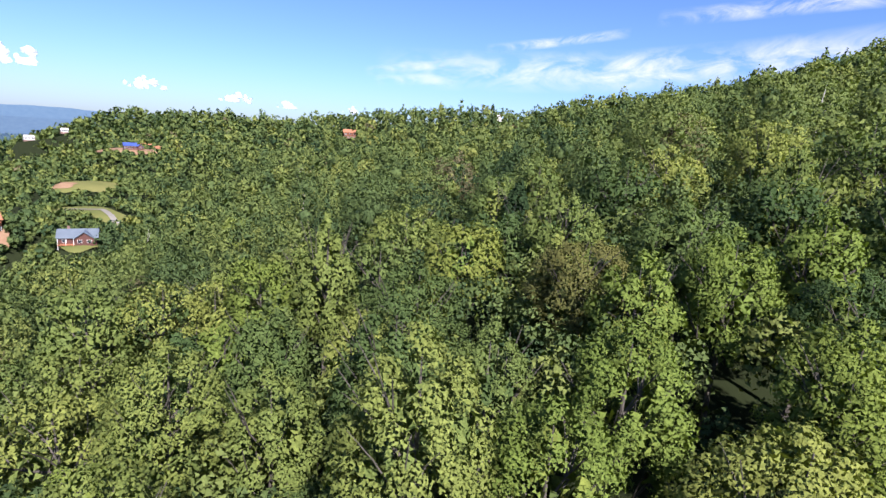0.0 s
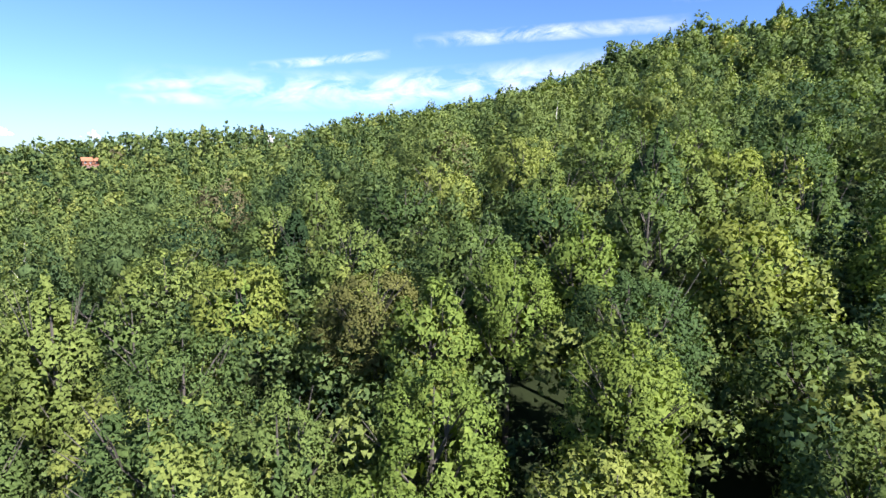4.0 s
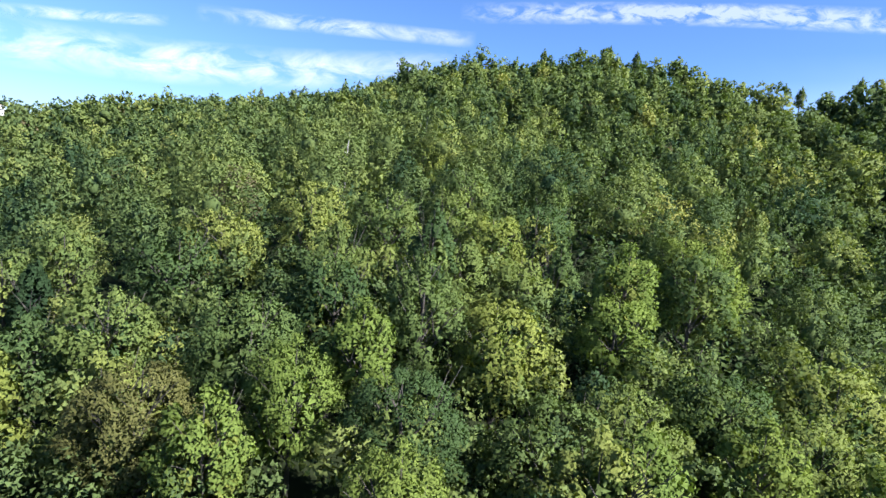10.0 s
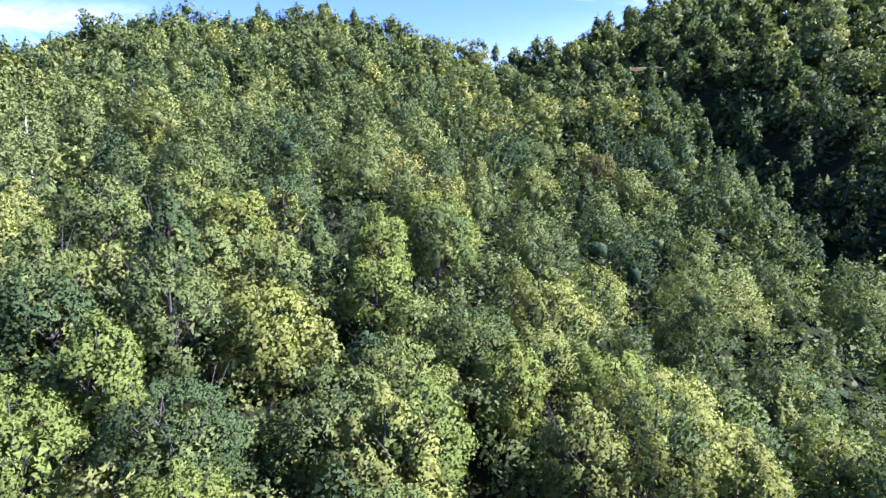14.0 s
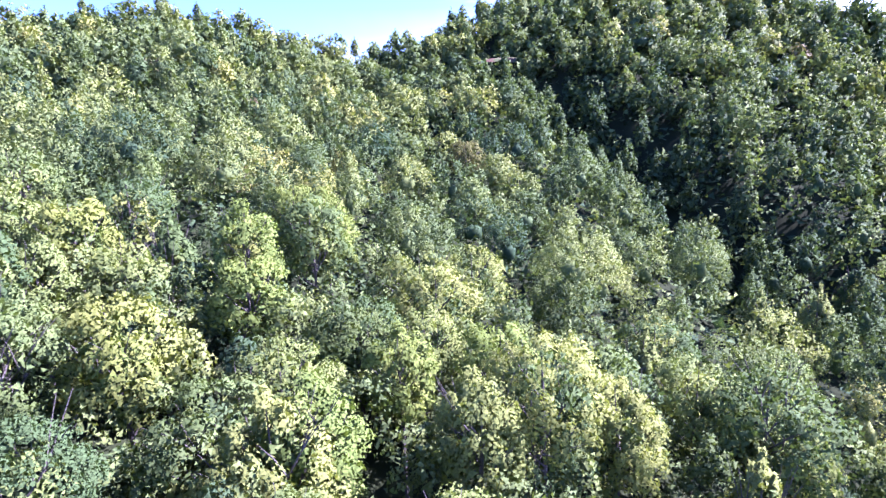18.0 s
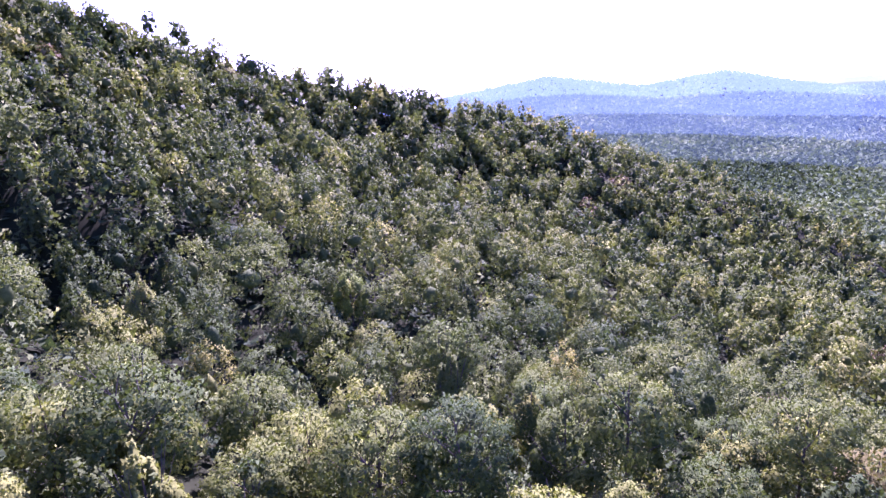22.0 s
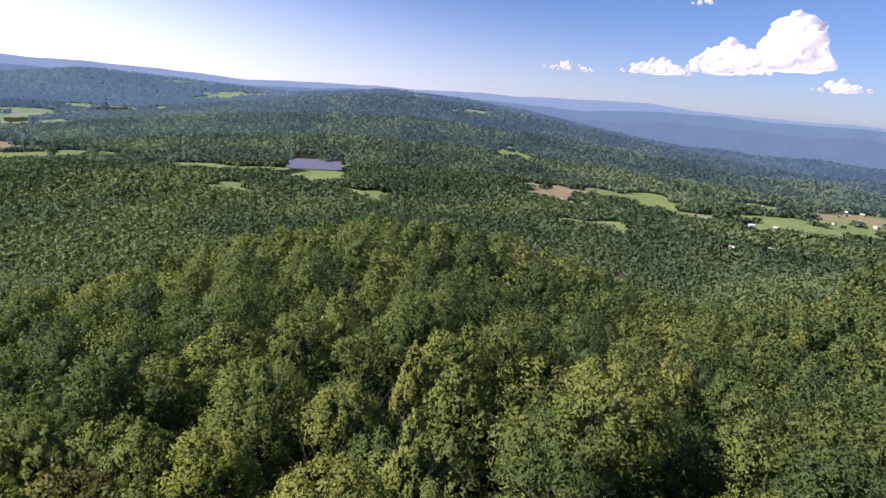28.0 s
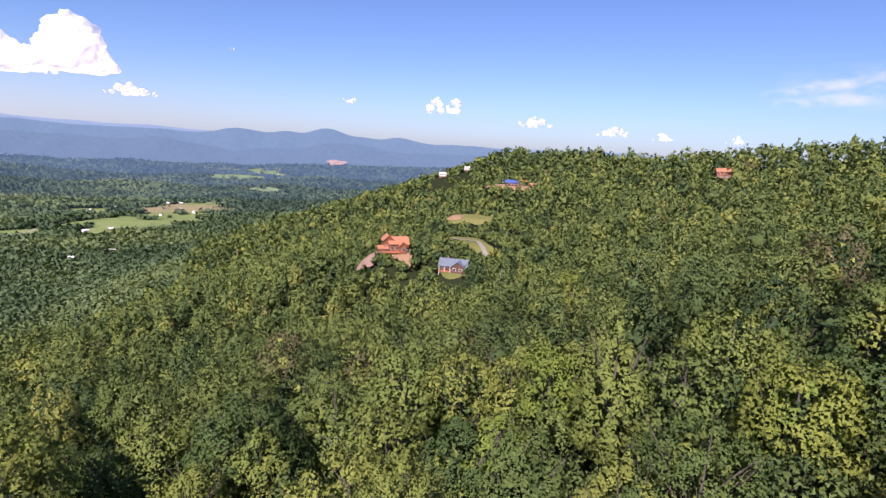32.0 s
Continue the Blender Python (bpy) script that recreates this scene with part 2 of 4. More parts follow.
def gully_at(x, y, half):
    """One in the bed of the steep gully below the summit, fading to nothing beside it."""
    best = np.full(np.shape(x), 1e4)
    for (ax, ay), (bx, by) in zip(GULLY, GULLY[1:]):
        dx, dy = bx - ax, by - ay
        k = np.clip(((x - ax) * dx + (y - ay) * dy) / (dx * dx + dy * dy), 0, 1)
        best = np.minimum(best, np.hypot(x - ax - k * dx, y - ay - k * dy))
    return np.exp(-(best / half) ** 2)


def canopy(x, y):
    """Height of the tree tops: the ridges, blended where they meet, over the valley."""
    x, y = np.asarray(x, float), np.asarray(y, float)
    swell = (3.5 * np.sin(x / 150.0 + 1.3) * np.sin(y / 190.0) + 3.0 * np.sin((x + 0.7 * y) / 95.0) + 2.0 * np.sin((y - 0.5 * x) / 61.0)) * np.clip((np.hypot(x, y) - 700) / 500, 0, 1)
    hs = [ridge_height(x, y, *r) for r in RIDGES] + [VALLEY + 12 + 1.6 * swell]
    m = np.maximum.reduce(hs)
    return m + 3.5 * np.log(sum(np.exp((h - m) / 3.5) for h in hs)) - 18 * gully_at(x, y, 17)


# levelled ground for the houses and clearings: x, y, height, radius
TERRACES = [(-195, 222, 177.5, 24), (-139, 201, 180.6, 18), (-214, 322, 189, 40), (-178, 270, 182.5, 40), (-304, 531, 199, 50), (-456, 592, 197, 20),
            (-456, 648, 206, 18), (-93, 512, 226.5, 16), (47, 552, 248, 15), (-146, 230, 179, 20), (263, 1, 274, 17), (-1440, -695, 16, 160)]


def ground(x, y):
    x, y = np.asarray(x, float), np.asarray(y, float)
    z = canopy(x, y) - 18 + 6 * np.clip((np.hypot(x, y) - 900) / 600, 0, 1)
    for px, py, h, r in TERRACES:
        z = z + (h - z) * np.exp(-(((x - px) ** 2 + (y - py) ** 2) / (r * r)) ** 2)
    return z


def ground_at(x, y):
    return float(ground(x, y))


# ---- mesh helpers ----
def raw_mesh(name, verts, faces, mat, tint=None, smooth=False, normals=None):
    """A mesh from arrays: faces of three or four corners each."""
    me = bpy.data.meshes.new(name)
    verts, faces = np.asarray(verts, np.float32), np.asarray(faces, np.int32)
    k = faces.shape[1]
    me.vertices.add(len(verts))
    me.vertices.foreach_set("co", verts.ravel())
    me.loops.add(faces.size)
    me.loops.foreach_set("vertex_index", faces.ravel())
    me.polygons.add(len(faces))
    me.polygons.foreach_set("loop_start", np.arange(len(faces), dtype=np.int32) * k)
    if smooth:
        me.polygons.foreach_set("use_smooth", np.ones(len(faces), bool))
    me.update(calc_edges=True)
    if tint is not None:
        a = me.attributes.new("tint", "FLOAT", "POINT")
        a.data.foreach_set("value", np.asarray(tint, np.float32))
    if normals is not None:
        a = me.attributes.new("custom_normal", "FLOAT_VECTOR", "POINT")
        a.data.foreach_set("vector", np.asarray(normals, np.float32).ravel())
    me.materials.append(mat)
    return me


def part(name, bm, mat, parent, label=""):
    me = bpy.data.meshes.new(name)
    bm.to_mesh(me)
    bm.free()
    me.materials.append(mat)
    ob = new(name, me)
    ob.parent = parent
    return tagged(ob, label) if label else ob


def thing(name, m, label, category, group="", kind=""):
    ob = new(name)
    ob.matrix_world = m
    return tagged(ob, label, category, group, kind)


def box(bm, x0, y0, z0, x1, y1, z1):
    v = [bm.verts.new((x, y, z)) for z in (z0, z1) for y in (y0, y1) for x in (x0, x1)]
    for f in ((0, 2, 3, 1), (4, 5, 7, 6), (0, 1, 5, 4), (2, 6, 7, 3), (0, 4, 6, 2), (1, 3, 7, 5)):
        bm.faces.new([v[i] for i in f])
    return bm


def boxed(x0, y0, z0, x1, y1, z1, bevel=0.0):
    bm = box(bmesh.new(), x0, y0, z0, x1, y1, z1)
    if bevel:
        bmesh.ops.bevel(bm, geom=bm.edges[:], offset=bevel, segments=1, affect="EDGES")
    return bm


def unit(v):
    return v / np.maximum(np.linalg.norm(v, axis=1), 1e-9)[:, None]


def foliage(rng, centre, radius, height, tint, count, leaf, lobes=11, cone=None, pointed=False, low=1.45, smooth=0.0):
    """Leaf clumps on the lobes of many crowns at once. Returns corners, faces, tints and the rounded normals of the crowns."""
    n = len(centre)
    ang = (np.arange(lobes) * 2.39996)[None] + rng.uniform(0, 6.3, (n, 1)) + rng.normal(0, 0.35, (n, lobes))
    high = (np.arange(lobes) + 0.5) / lobes
    up = (1.0 - low * high)[None] * 0.68 + rng.normal(0, 0.10, (n, lobes))
    out = np.sqrt(np.clip(1 - (up / 0.78) ** 2, 0.01, 1)) * rng.uniform(0.56, 0.84, (n, lobes))
    size = (1.35 / math.sqrt(lobes)) * rng.uniform(0.75, 1.3, (n, lobes))
    tree = np.repeat(np.arange(n), count)
    m = len(tree)
    lobe = rng.integers(0, lobes, m)
    zz = rng.uniform(-0.35, 1.0, m)
    a = rng.uniform(0, 2 * np.pi, m)
    rr = np.sqrt(np.maximum(0, 1 - zz * zz))
    way = np.stack([rr * np.cos(a), rr * np.sin(a), zz], 1)
    s = size[tree, lobe][:, None] * rng.uniform(0.5, 1.12, (m, 1))
    off = np.stack([out[tree, lobe] * np.cos(ang[tree, lobe]), out[tree, lobe] * np.sin(ang[tree, lobe]), up[tree, lobe]], 1) + way * s
    if cone is not None:
        # tall crowns that narrow towards the top
        k = cone[tree]
        off[:, :2] *= (1 - k * np.clip((off[:, 2] + 0.5) / 1.5, 0, 1))[:, None]
    half = height[tree] * 0.5
    p = centre[tree] + off * np.stack([radius[tree], radius[tree], half], 1)
    nrm = unit(way + rng.normal(0, 0.42, (m, 3)))
    t1 = unit(np.cross(nrm, rng.normal(0, 1, (m, 3))))
    t2 = np.cross(nrm, t1)
    crown_way = unit(off * np.array([1.0, 1.0, 0.9]) + [0, 0, 0.25])
    soft = unit(crown_way * (1.25 + smooth) + way * 0.55 + nrm * (0.22 - 0.14 * smooth))
    lf = leaf[tree] * rng.uniform(0.65, 1.25, m)
    w, h = (lf * 0.5)[:, None], (lf * rng.uniform(0.32, 0.5, m))[:, None]
    fold = nrm * (lf * rng.uniform(-0.25, 0.05, m))[:, None]
    j = lambda: rng.uniform(0.75, 1.2, (m, 1))
    if pointed:
        corners = np.stack([p - t1 * w * j() - t2 * h, p + t1 * w * j() - t2 * h * j() + fold, p + t2 * h * 1.5 * j()], 1).reshape(-1, 3)
        return corners, np.arange(m * 3).reshape(-1, 3), np.repeat(tint[tree], 3), np.repeat(soft, 3, axis=0)
    corners = np.stack([p - t1 * w * j() + fold, p - t2 * h * j(), p + t1 * w * j() + fold, p + t2 * h * j()], 1).reshape(-1, 3)
    return corners, np.arange(m * 4).reshape(-1, 4), np.repeat(tint[tree], 4), np.repeat(soft, 4, axis=0)


ICO = bmesh.new()
bmesh.ops.create_icosphere(ICO, subdivisions=1, radius=1.0)
ICO.verts.index_update()
ICO_V = np.array([v.co.normalized()[:] for v in ICO.verts])
ICO_F = np.array([[v.index for v in f.verts] for f in ICO.faces])
ICO.free()


def cores(rng, centre, radius, height, tint, cone, scale=0.50):
    """The dense heart of each crown: a rough mound that narrows as its crown does."""
    n = len(centre)
    shape = ICO_V[None] * rng.uniform(0.82, 1.14, (n, len(ICO_V), 1)) * np.reshape(scale, (-1, 1, 1))
    shape[:, :, :2] *= (1 - cone[:, None] * np.clip((shape[:, :, 2] + 0.5) / 1.5, 0, 1))[:, :, None]
    v = shape * np.stack([radius, radius, height * 0.5], 1)[:, None] + centre[:, None]
    f = ICO_F[None] + (np.arange(n) * len(ICO_V))[:, None, None]
    return v.reshape(-1, 3), f.reshape(-1, 3), np.repeat(tint, len(ICO_V))


# ---- ground ----
def make_ground():
    rings = np.concatenate([[0.001], 8 * np.exp(np.arange(0, 118) * 0.0546)])
    rings = rings[rings < 4880]
    na = 300
    a = np.arange(na) / na * 2 * np.pi
    x, y = (rings[:, None] * -np.sin(a)).ravel(), (rings[:, None] * np.cos(a)).ravel()
    v = np.stack([x, y, ground(x, y)], 1)
    i = np.arange(len(rings) - 1)[:, None] * na + np.arange(na)[None]
    k = np.arange(len(rings) - 1)[:, None] * na + (np.arange(na)[None] + 1) % na
    f = np.stack([i, i + na, k + na, k], -1).reshape(-1, 4)
    return tagged(new("ground", raw_mesh("ground", v, f, FLOOR, smooth=True)), "wooded mountain ground with leaf litter, darkened for the shade of the trees", "ground", kind="structure")


make_ground()

# clearings without trees: x, y, half length, half width, turn in degrees
CLEARINGS = [(-197, 219, 15, 11, 20), (-140, 203, 10, 8, 0), (-134, 194, 10, 8, -50), (-126, 183, 12, 9, -56), (-205, 212, 13, 7, -45), (-212, 318, 15, 20, 10),
             (-174, 262, 22, 11, -20), (-150, 240, 18, 5, 60), (-303, 518, 33, 15, 10), (-326, 537, 10, 14, 0), (-454, 588, 12, 16, 0),
             (-455, 645, 9, 13, 0), (-93, 510, 9, 9, 0), (-89, 486, 8, 24, 10), (47, 549, 7, 9, 0), (46, 530, 6, 22, -5), (254, 1, 6, 9, 5)]
FIELDS = []
# trees told apart by their colour or shape: kind, x, y
SPECIAL = [("fb", 12.8, 46.5), ("fy", 22.9, 41.5), ("y1", 59.0, 52.4), ("y0", 15.2, 39.5), ("g1", 23.5, 51.0), ("m0", 33.0, 51.5), ("y0", 30.4, 42.5), ("y1", 42.4, 36.0), ("c0", 10.2, 76.0), ("c0", -80.5, 220.0), ("f1", -2.0, 46.8), ("g3", 45.1, 76.9),
           ("y1", 85.6, 97.8), ("b0", 157.0, 12.5), ("y1", 81.6, 35.1), ("y1", 54.2, 4.4), ("y1", 55.2, 30.6), ("y0", 47.1, 13.2), ("p0", 89.6, -37.3), ("p0", 115.0, -67.9),
           ("y0", 73.6, -80.7), ("p0", 57.6, -102.8), ("p0", 98.7, -114.9), ("p0", 93.0, -48.2), ("y1", -21.1, 61.9), ("y1", 2.8, 58.6), ("y1", -52.6, 136.6), ("y1", -30.5, -19.5),
           ("fy", 6.0, 24.0), ("fy", 11.5, 30.0), ("fy", 22.5, 27.0), ("f0", 15.5, 20.5), ("f2", 3.5, 32.0), ("f1", 28.0, 33.0), ("f0", 27.0, 16.0), ("f2", 8.0, 14.0), ("fy", -18.0, 24.0), ("c0", -170.0, 262.0), ("g0", 14.0, 62.0), ("g4", 39.0, 60.5), ("g2", 49.5, 49.5), ("m1", 70.0, 68.0), ("m0", 8.0, 80.0), ("m3", 24.0, 72.0),
           ("m2", 41.0, 70.5), ("m1", 67.0, 51.0), ("m0", 59.5, 62.0), ("m2", 78.0, 56.0), ("m3", -5.0, 73.0), ("m1", 60.0, -17.0), ("m0", -85.0, 40.0)]
SPX, SPY = np.array([p[1] for p in SPECIAL]), np.array([p[2] for p in SPECIAL])


def outline(ang, px, py, a):
    """The uneven edge of a clearing; fields are more ragged than yards."""
    k = 1.0 if a < 36 else 2.0
    return 1 + k * (0.13 * np.sin(3 * ang + px) + 0.09 * np.sin(5 * ang + py))


def inside(x, y, spots, grow=0.0):
    hit = np.zeros(np.shape(x), bool)
    for px, py, a, b, turn in spots:
        c, s = math.cos(radians(turn)), math.sin(radians(turn))
        u, v = (x - px) * c + (y - py) * s, -(x - px) * s + (y - py) * c
        ang = np.arctan2(v / b, u / a)
        edge = outline(ang, px, py, a)
        hit |= np.hypot(u / (a + grow), v / (b + grow)) < edge
    return hit


def sheet(name, spot, mat, label, category, lift=0.25):
    """A meadow, field or bare patch that follows the ground."""
    px, py, a, b, turn = spot
    n, rings = 40, 7
    ang = np.arange(n) / n * 2 * np.pi
    edge = outline(ang, px, py, a)
    k = np.arange(1, rings + 1) / rings
    u, v = (k[:, None] * np.cos(ang) * a * edge).ravel(), (k[:, None] * np.sin(ang) * b * edge).ravel()
    c, s = math.cos(radians(turn)), math.sin(radians(turn))
    x, y = np.append(px + u * c - v * s, px), np.append(py + u * s + v * c, py)
    z = ground(x, y) + lift
    i = (np.arange(rings - 1)[:, None] * n + np.arange(n)).ravel()
    j = (np.arange(rings - 1)[:, None] * n + (np.arange(n) + 1) % n).ravel()
    quads = np.stack([i, i + n, j + n, j], 1)
    hub = np.full(n, rings * n)
    tris = np.stack([hub, np.arange(n), (np.arange(n) + 1) % n, hub], 1)
    me = bpy.data.meshes.new(name)
    me.from_pydata(np.stack([x, y, z], 1).tolist(), [], quads.tolist() + tris[:, :3].tolist())
    me.materials.append(mat)
    return tagged(new(name, me), label, category, kind="structure")


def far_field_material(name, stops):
    """Pale fields of the backdrop, the blue air painted on as emission."""
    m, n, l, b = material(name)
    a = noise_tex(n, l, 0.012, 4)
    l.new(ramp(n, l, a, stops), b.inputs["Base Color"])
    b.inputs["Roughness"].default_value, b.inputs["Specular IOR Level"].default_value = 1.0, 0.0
    # haze in front of the fields, put in as a faint blue emission
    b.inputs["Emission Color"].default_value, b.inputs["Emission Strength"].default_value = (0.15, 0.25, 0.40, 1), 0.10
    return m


FAR_GREEN = far_field_material("hazed_pasture", [(0.35, (0.085, 0.135, 0.055)), (0.5, (0.115, 0.165, 0.068)), (0.65, (0.150, 0.180, 0.090))])
FAR_TAN = far_field_material("hazed_dry_field", [(0.35, (0.075, 0.100, 0.060)), (0.5, (0.115, 0.125, 0.082)), (0.65, (0.150, 0.142, 0.105))])


def field(px, py, a, b, turn, mat=None, name="field", label="green pasture among woods in the valley"):
    a, b = a * 1.3, b * 1.15 + (28 if b < 60 else 0)
    turn += math.degrees(math.atan2(-px, py))   # the long side lies across the view from the ridge
    FIELDS.append((px, py, a, b, turn))
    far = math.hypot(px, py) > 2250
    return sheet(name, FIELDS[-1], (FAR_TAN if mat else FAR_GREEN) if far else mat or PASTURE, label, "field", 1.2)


def strip(name, points, width, mat, label, category, lift=0.5):
    """A road or drive along points, laid on the ground."""
    pts = []
    for (ax, ay), (bx, by) in zip(points, points[1:]):
        k = max(2, int(math.hypot(bx - ax, by - ay) / max(6, width * 2)))
        pts += [(ax + (bx - ax) * i / k, ay + (by - ay) * i / k) for i in range(k)]
    pts.append(points[-1])
    bm = bmesh.new()
    last = None
    for i, (x, y) in enumerate(pts):
        qx, qy = pts[min(i + 1, len(pts) - 1)]
        ox, oy = pts[max(i - 1, 0)]
        d = math.hypot(qx - ox, qy - oy) or 1
        nx, ny = -(qy - oy) / d * width / 2, (qx - ox) / d * width / 2
        pair = [bm.verts.new((x + nx, y + ny, ground_at(x, y) + lift)), bm.verts.new((x - nx, y - ny, ground_at(x, y) + lift))]
        if last:
            bm.faces.new((last[0], last[1], pair[1], pair[0]))
        last = pair
    ob = part(name, bm, mat, None)
    return tagged(ob, label, category, kind="structure")


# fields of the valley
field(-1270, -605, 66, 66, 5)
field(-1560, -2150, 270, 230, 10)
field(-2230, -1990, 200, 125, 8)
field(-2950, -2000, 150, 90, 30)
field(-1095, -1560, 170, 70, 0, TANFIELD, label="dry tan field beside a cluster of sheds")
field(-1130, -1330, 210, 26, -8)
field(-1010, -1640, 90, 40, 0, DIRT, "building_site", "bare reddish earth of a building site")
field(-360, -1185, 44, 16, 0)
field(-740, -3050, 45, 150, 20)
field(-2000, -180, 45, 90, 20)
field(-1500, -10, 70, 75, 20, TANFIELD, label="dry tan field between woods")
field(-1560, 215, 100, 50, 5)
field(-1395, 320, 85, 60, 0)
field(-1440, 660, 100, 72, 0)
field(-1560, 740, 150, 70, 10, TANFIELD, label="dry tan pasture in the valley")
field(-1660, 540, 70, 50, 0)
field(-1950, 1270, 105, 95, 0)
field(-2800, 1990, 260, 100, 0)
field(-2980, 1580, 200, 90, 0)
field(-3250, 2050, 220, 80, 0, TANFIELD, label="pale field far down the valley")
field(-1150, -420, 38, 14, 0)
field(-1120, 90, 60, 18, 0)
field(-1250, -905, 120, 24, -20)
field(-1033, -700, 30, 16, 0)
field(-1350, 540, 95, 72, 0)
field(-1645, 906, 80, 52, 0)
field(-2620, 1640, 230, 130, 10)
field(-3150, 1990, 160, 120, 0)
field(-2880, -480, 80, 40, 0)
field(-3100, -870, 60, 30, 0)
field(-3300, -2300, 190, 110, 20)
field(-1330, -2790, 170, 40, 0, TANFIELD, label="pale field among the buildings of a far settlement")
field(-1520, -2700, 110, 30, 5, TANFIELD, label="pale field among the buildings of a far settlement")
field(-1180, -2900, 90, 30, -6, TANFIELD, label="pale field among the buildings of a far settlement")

HOVER = (3.0, 5.0)
# ---- houses ----
LOGS = plain("orange_log_wall", [(0.25, (0.13, 0.04, 0.018)), (0.75, (0.21, 0.07, 0.03))], 0.8, 0.7, 0.2)
ORANGE_ROOF = plain("orange_shingle", [(0.25, (0.23, 0.09, 0.045)), (0.75, (0.33, 0.14, 0.07))], 0.6, 0.8, 0.1)
GREY_ROOF = plain("grey_metal_roof", [(0.3, (0.085, 0.105, 0.13)), (0.7, (0.13, 0.16, 0.19))], 0.4, 0.45)
BLUE_ROOF = plain("blue_metal_roof", [(0.3, (0.035, 0.06, 0.22)), (0.7, (0.06, 0.10, 0.32))], 0.4, 0.4)
RED_WALL = plain("dark_red_wall", [(0.3, (0.065, 0.024, 0.018)), (0.7, (0.105, 0.042, 0.032))], 0.8, 0.8)
WHITE_WALL = plain("white_siding", [(0.3, (0.50, 0.49, 0.47)), (0.7, (0.64, 0.63, 0.61))], 0.8, 0.7)
PALE_ROOF = plain("pale_roof", [(0.3, (0.30, 0.29, 0.28)), (0.7, (0.42, 0.41, 0.39))], 0.5, 0.7)
BROWN_ROOF = plain("brown_shingle", [(0.3, (0.16, 0.11, 0.09)), (0.7, (0.28, 0.20, 0.16))], 0.5, 0.8)
STONE = plain("stone_paving", [(0.25, (0.15, 0.09, 0.075)), (0.75, (0.25, 0.17, 0.14))], 0.6, 0.9, 0.2)
TIMBER = plain("deck_timber", [(0.25, (0.27, 0.09, 0.04)), (0.75, (0.38, 0.15, 0.07))], 1.5, 0.7)
glass_m, _n, _l, _b = material("window_glass")
_b.inputs["Base Color"].default_value, _b.inputs["Roughness"].default_value = (0.03, 0.04, 0.05, 1), 0.08
GLASS = glass_m


def gable_walls(w, d, h, rise, along_x=True):
    """Walls with gables under a pitched roof; the ridge runs along x or along y. Seen side towards -y."""
    bm = bmesh.new()
    if along_x:
        prof = [(-d / 2, 0), (d / 2, 0), (d / 2, h), (0, h + rise), (-d / 2, h)]
        ends = [[bm.verts.new((x, y, z)) for y, z in prof] for x in (-w / 2, w / 2)]
    else:
        prof = [(-w / 2, 0), (w / 2, 0), (w / 2, h), (0, h + rise), (-w / 2, h)]
        ends = [[bm.verts.new((x, y, z)) for x, z in prof] for y in (-d / 2, d / 2)]
    bm.faces.new(ends[0])
    bm.faces.new(ends[1][::-1])
    for k in range(5):
        bm.faces.new((ends[0][k], ends[1][k], ends[1][(k + 1) % 5], ends[0][(k + 1) % 5]))
    bmesh.ops.recalc_face_normals(bm, faces=bm.faces[:])
    return bm


def roof_slab(w, d, h, rise, side, along_x=True, over=0.6, thick=0.28):
    """One slope of a pitched roof, with eaves."""
    bm = bmesh.new()
    half = (d if along_x else w) / 2
    length = (w if along_x else d) / 2 + over
    k = rise / half
    e = half + over
    pts = [(0, h + rise + 0.06), (side * e, h - over * k + 0.06), (side * e, h - over * k + 0.06 + thick), (0, h + rise + 0.06 + thick)]
    ends = []
    for s in (-length, length):
        ends.append([bm.verts.new((s, a, z) if along_x else (a, s, z)) for a, z in pts])
    bm.faces.new(ends[0])
    bm.faces.new(ends[1][::-1])
    for q in range(4):
        bm.faces.new((ends[0][q], ends[1][q], ends[1][(q + 1) % 4], ends[0][(q + 1) % 4]))
    bmesh.ops.recalc_face_normals(bm, faces=bm.faces[:])
    return bm


def shifted(bm, x, y, z):
    bmesh.ops.translate(bm, verts=bm.verts[:], vec=(x, y, z))
    return bm


def window(parent, x, y, z, w, h, frame_mat):
    """A framed window on a wall that looks towards -y."""
    f = part("window", shifted(boxed(-w / 2, -0.08, 0, w / 2, 0.04, h), x, y, z), frame_mat, parent)
    part("pane", shifted(boxed(-w / 2 + 0.1, -0.12, 0.1, w / 2 - 0.1, -0.06, h - 0.1), x, y, z), GLASS, f)


def wing(parent, x, y, z, w, d, h, rise, wall, roof, along_x=True, windows=0):
    part("wall", shifted(gable_walls(w, d, h, rise, along_x), x, y, z), wall, parent)
    for side in (-1, 1):
        part("roof", shifted(roof_slab(w, d, h, rise, side, along_x), x, y, z), roof, parent)
    for k in range(windows):
        window(parent, x - w / 2 + (k + 0.5) * w / windows, y - d / 2, z + h * 0.38, min(1.5, w / windows * 0.5), min(1.5, h * 0.4), WHITE_WALL)


def facing(x, y, dz=0.0, turn=0.0):
    """A pose at x, y on the ground, the front towards the hovering place."""
    az = math.degrees(math.atan2(-(x - HOVER[0]), y - HOVER[1]))
    return pose(x, y, ground_at(x, y) + dz, 0, 0, az + turn)


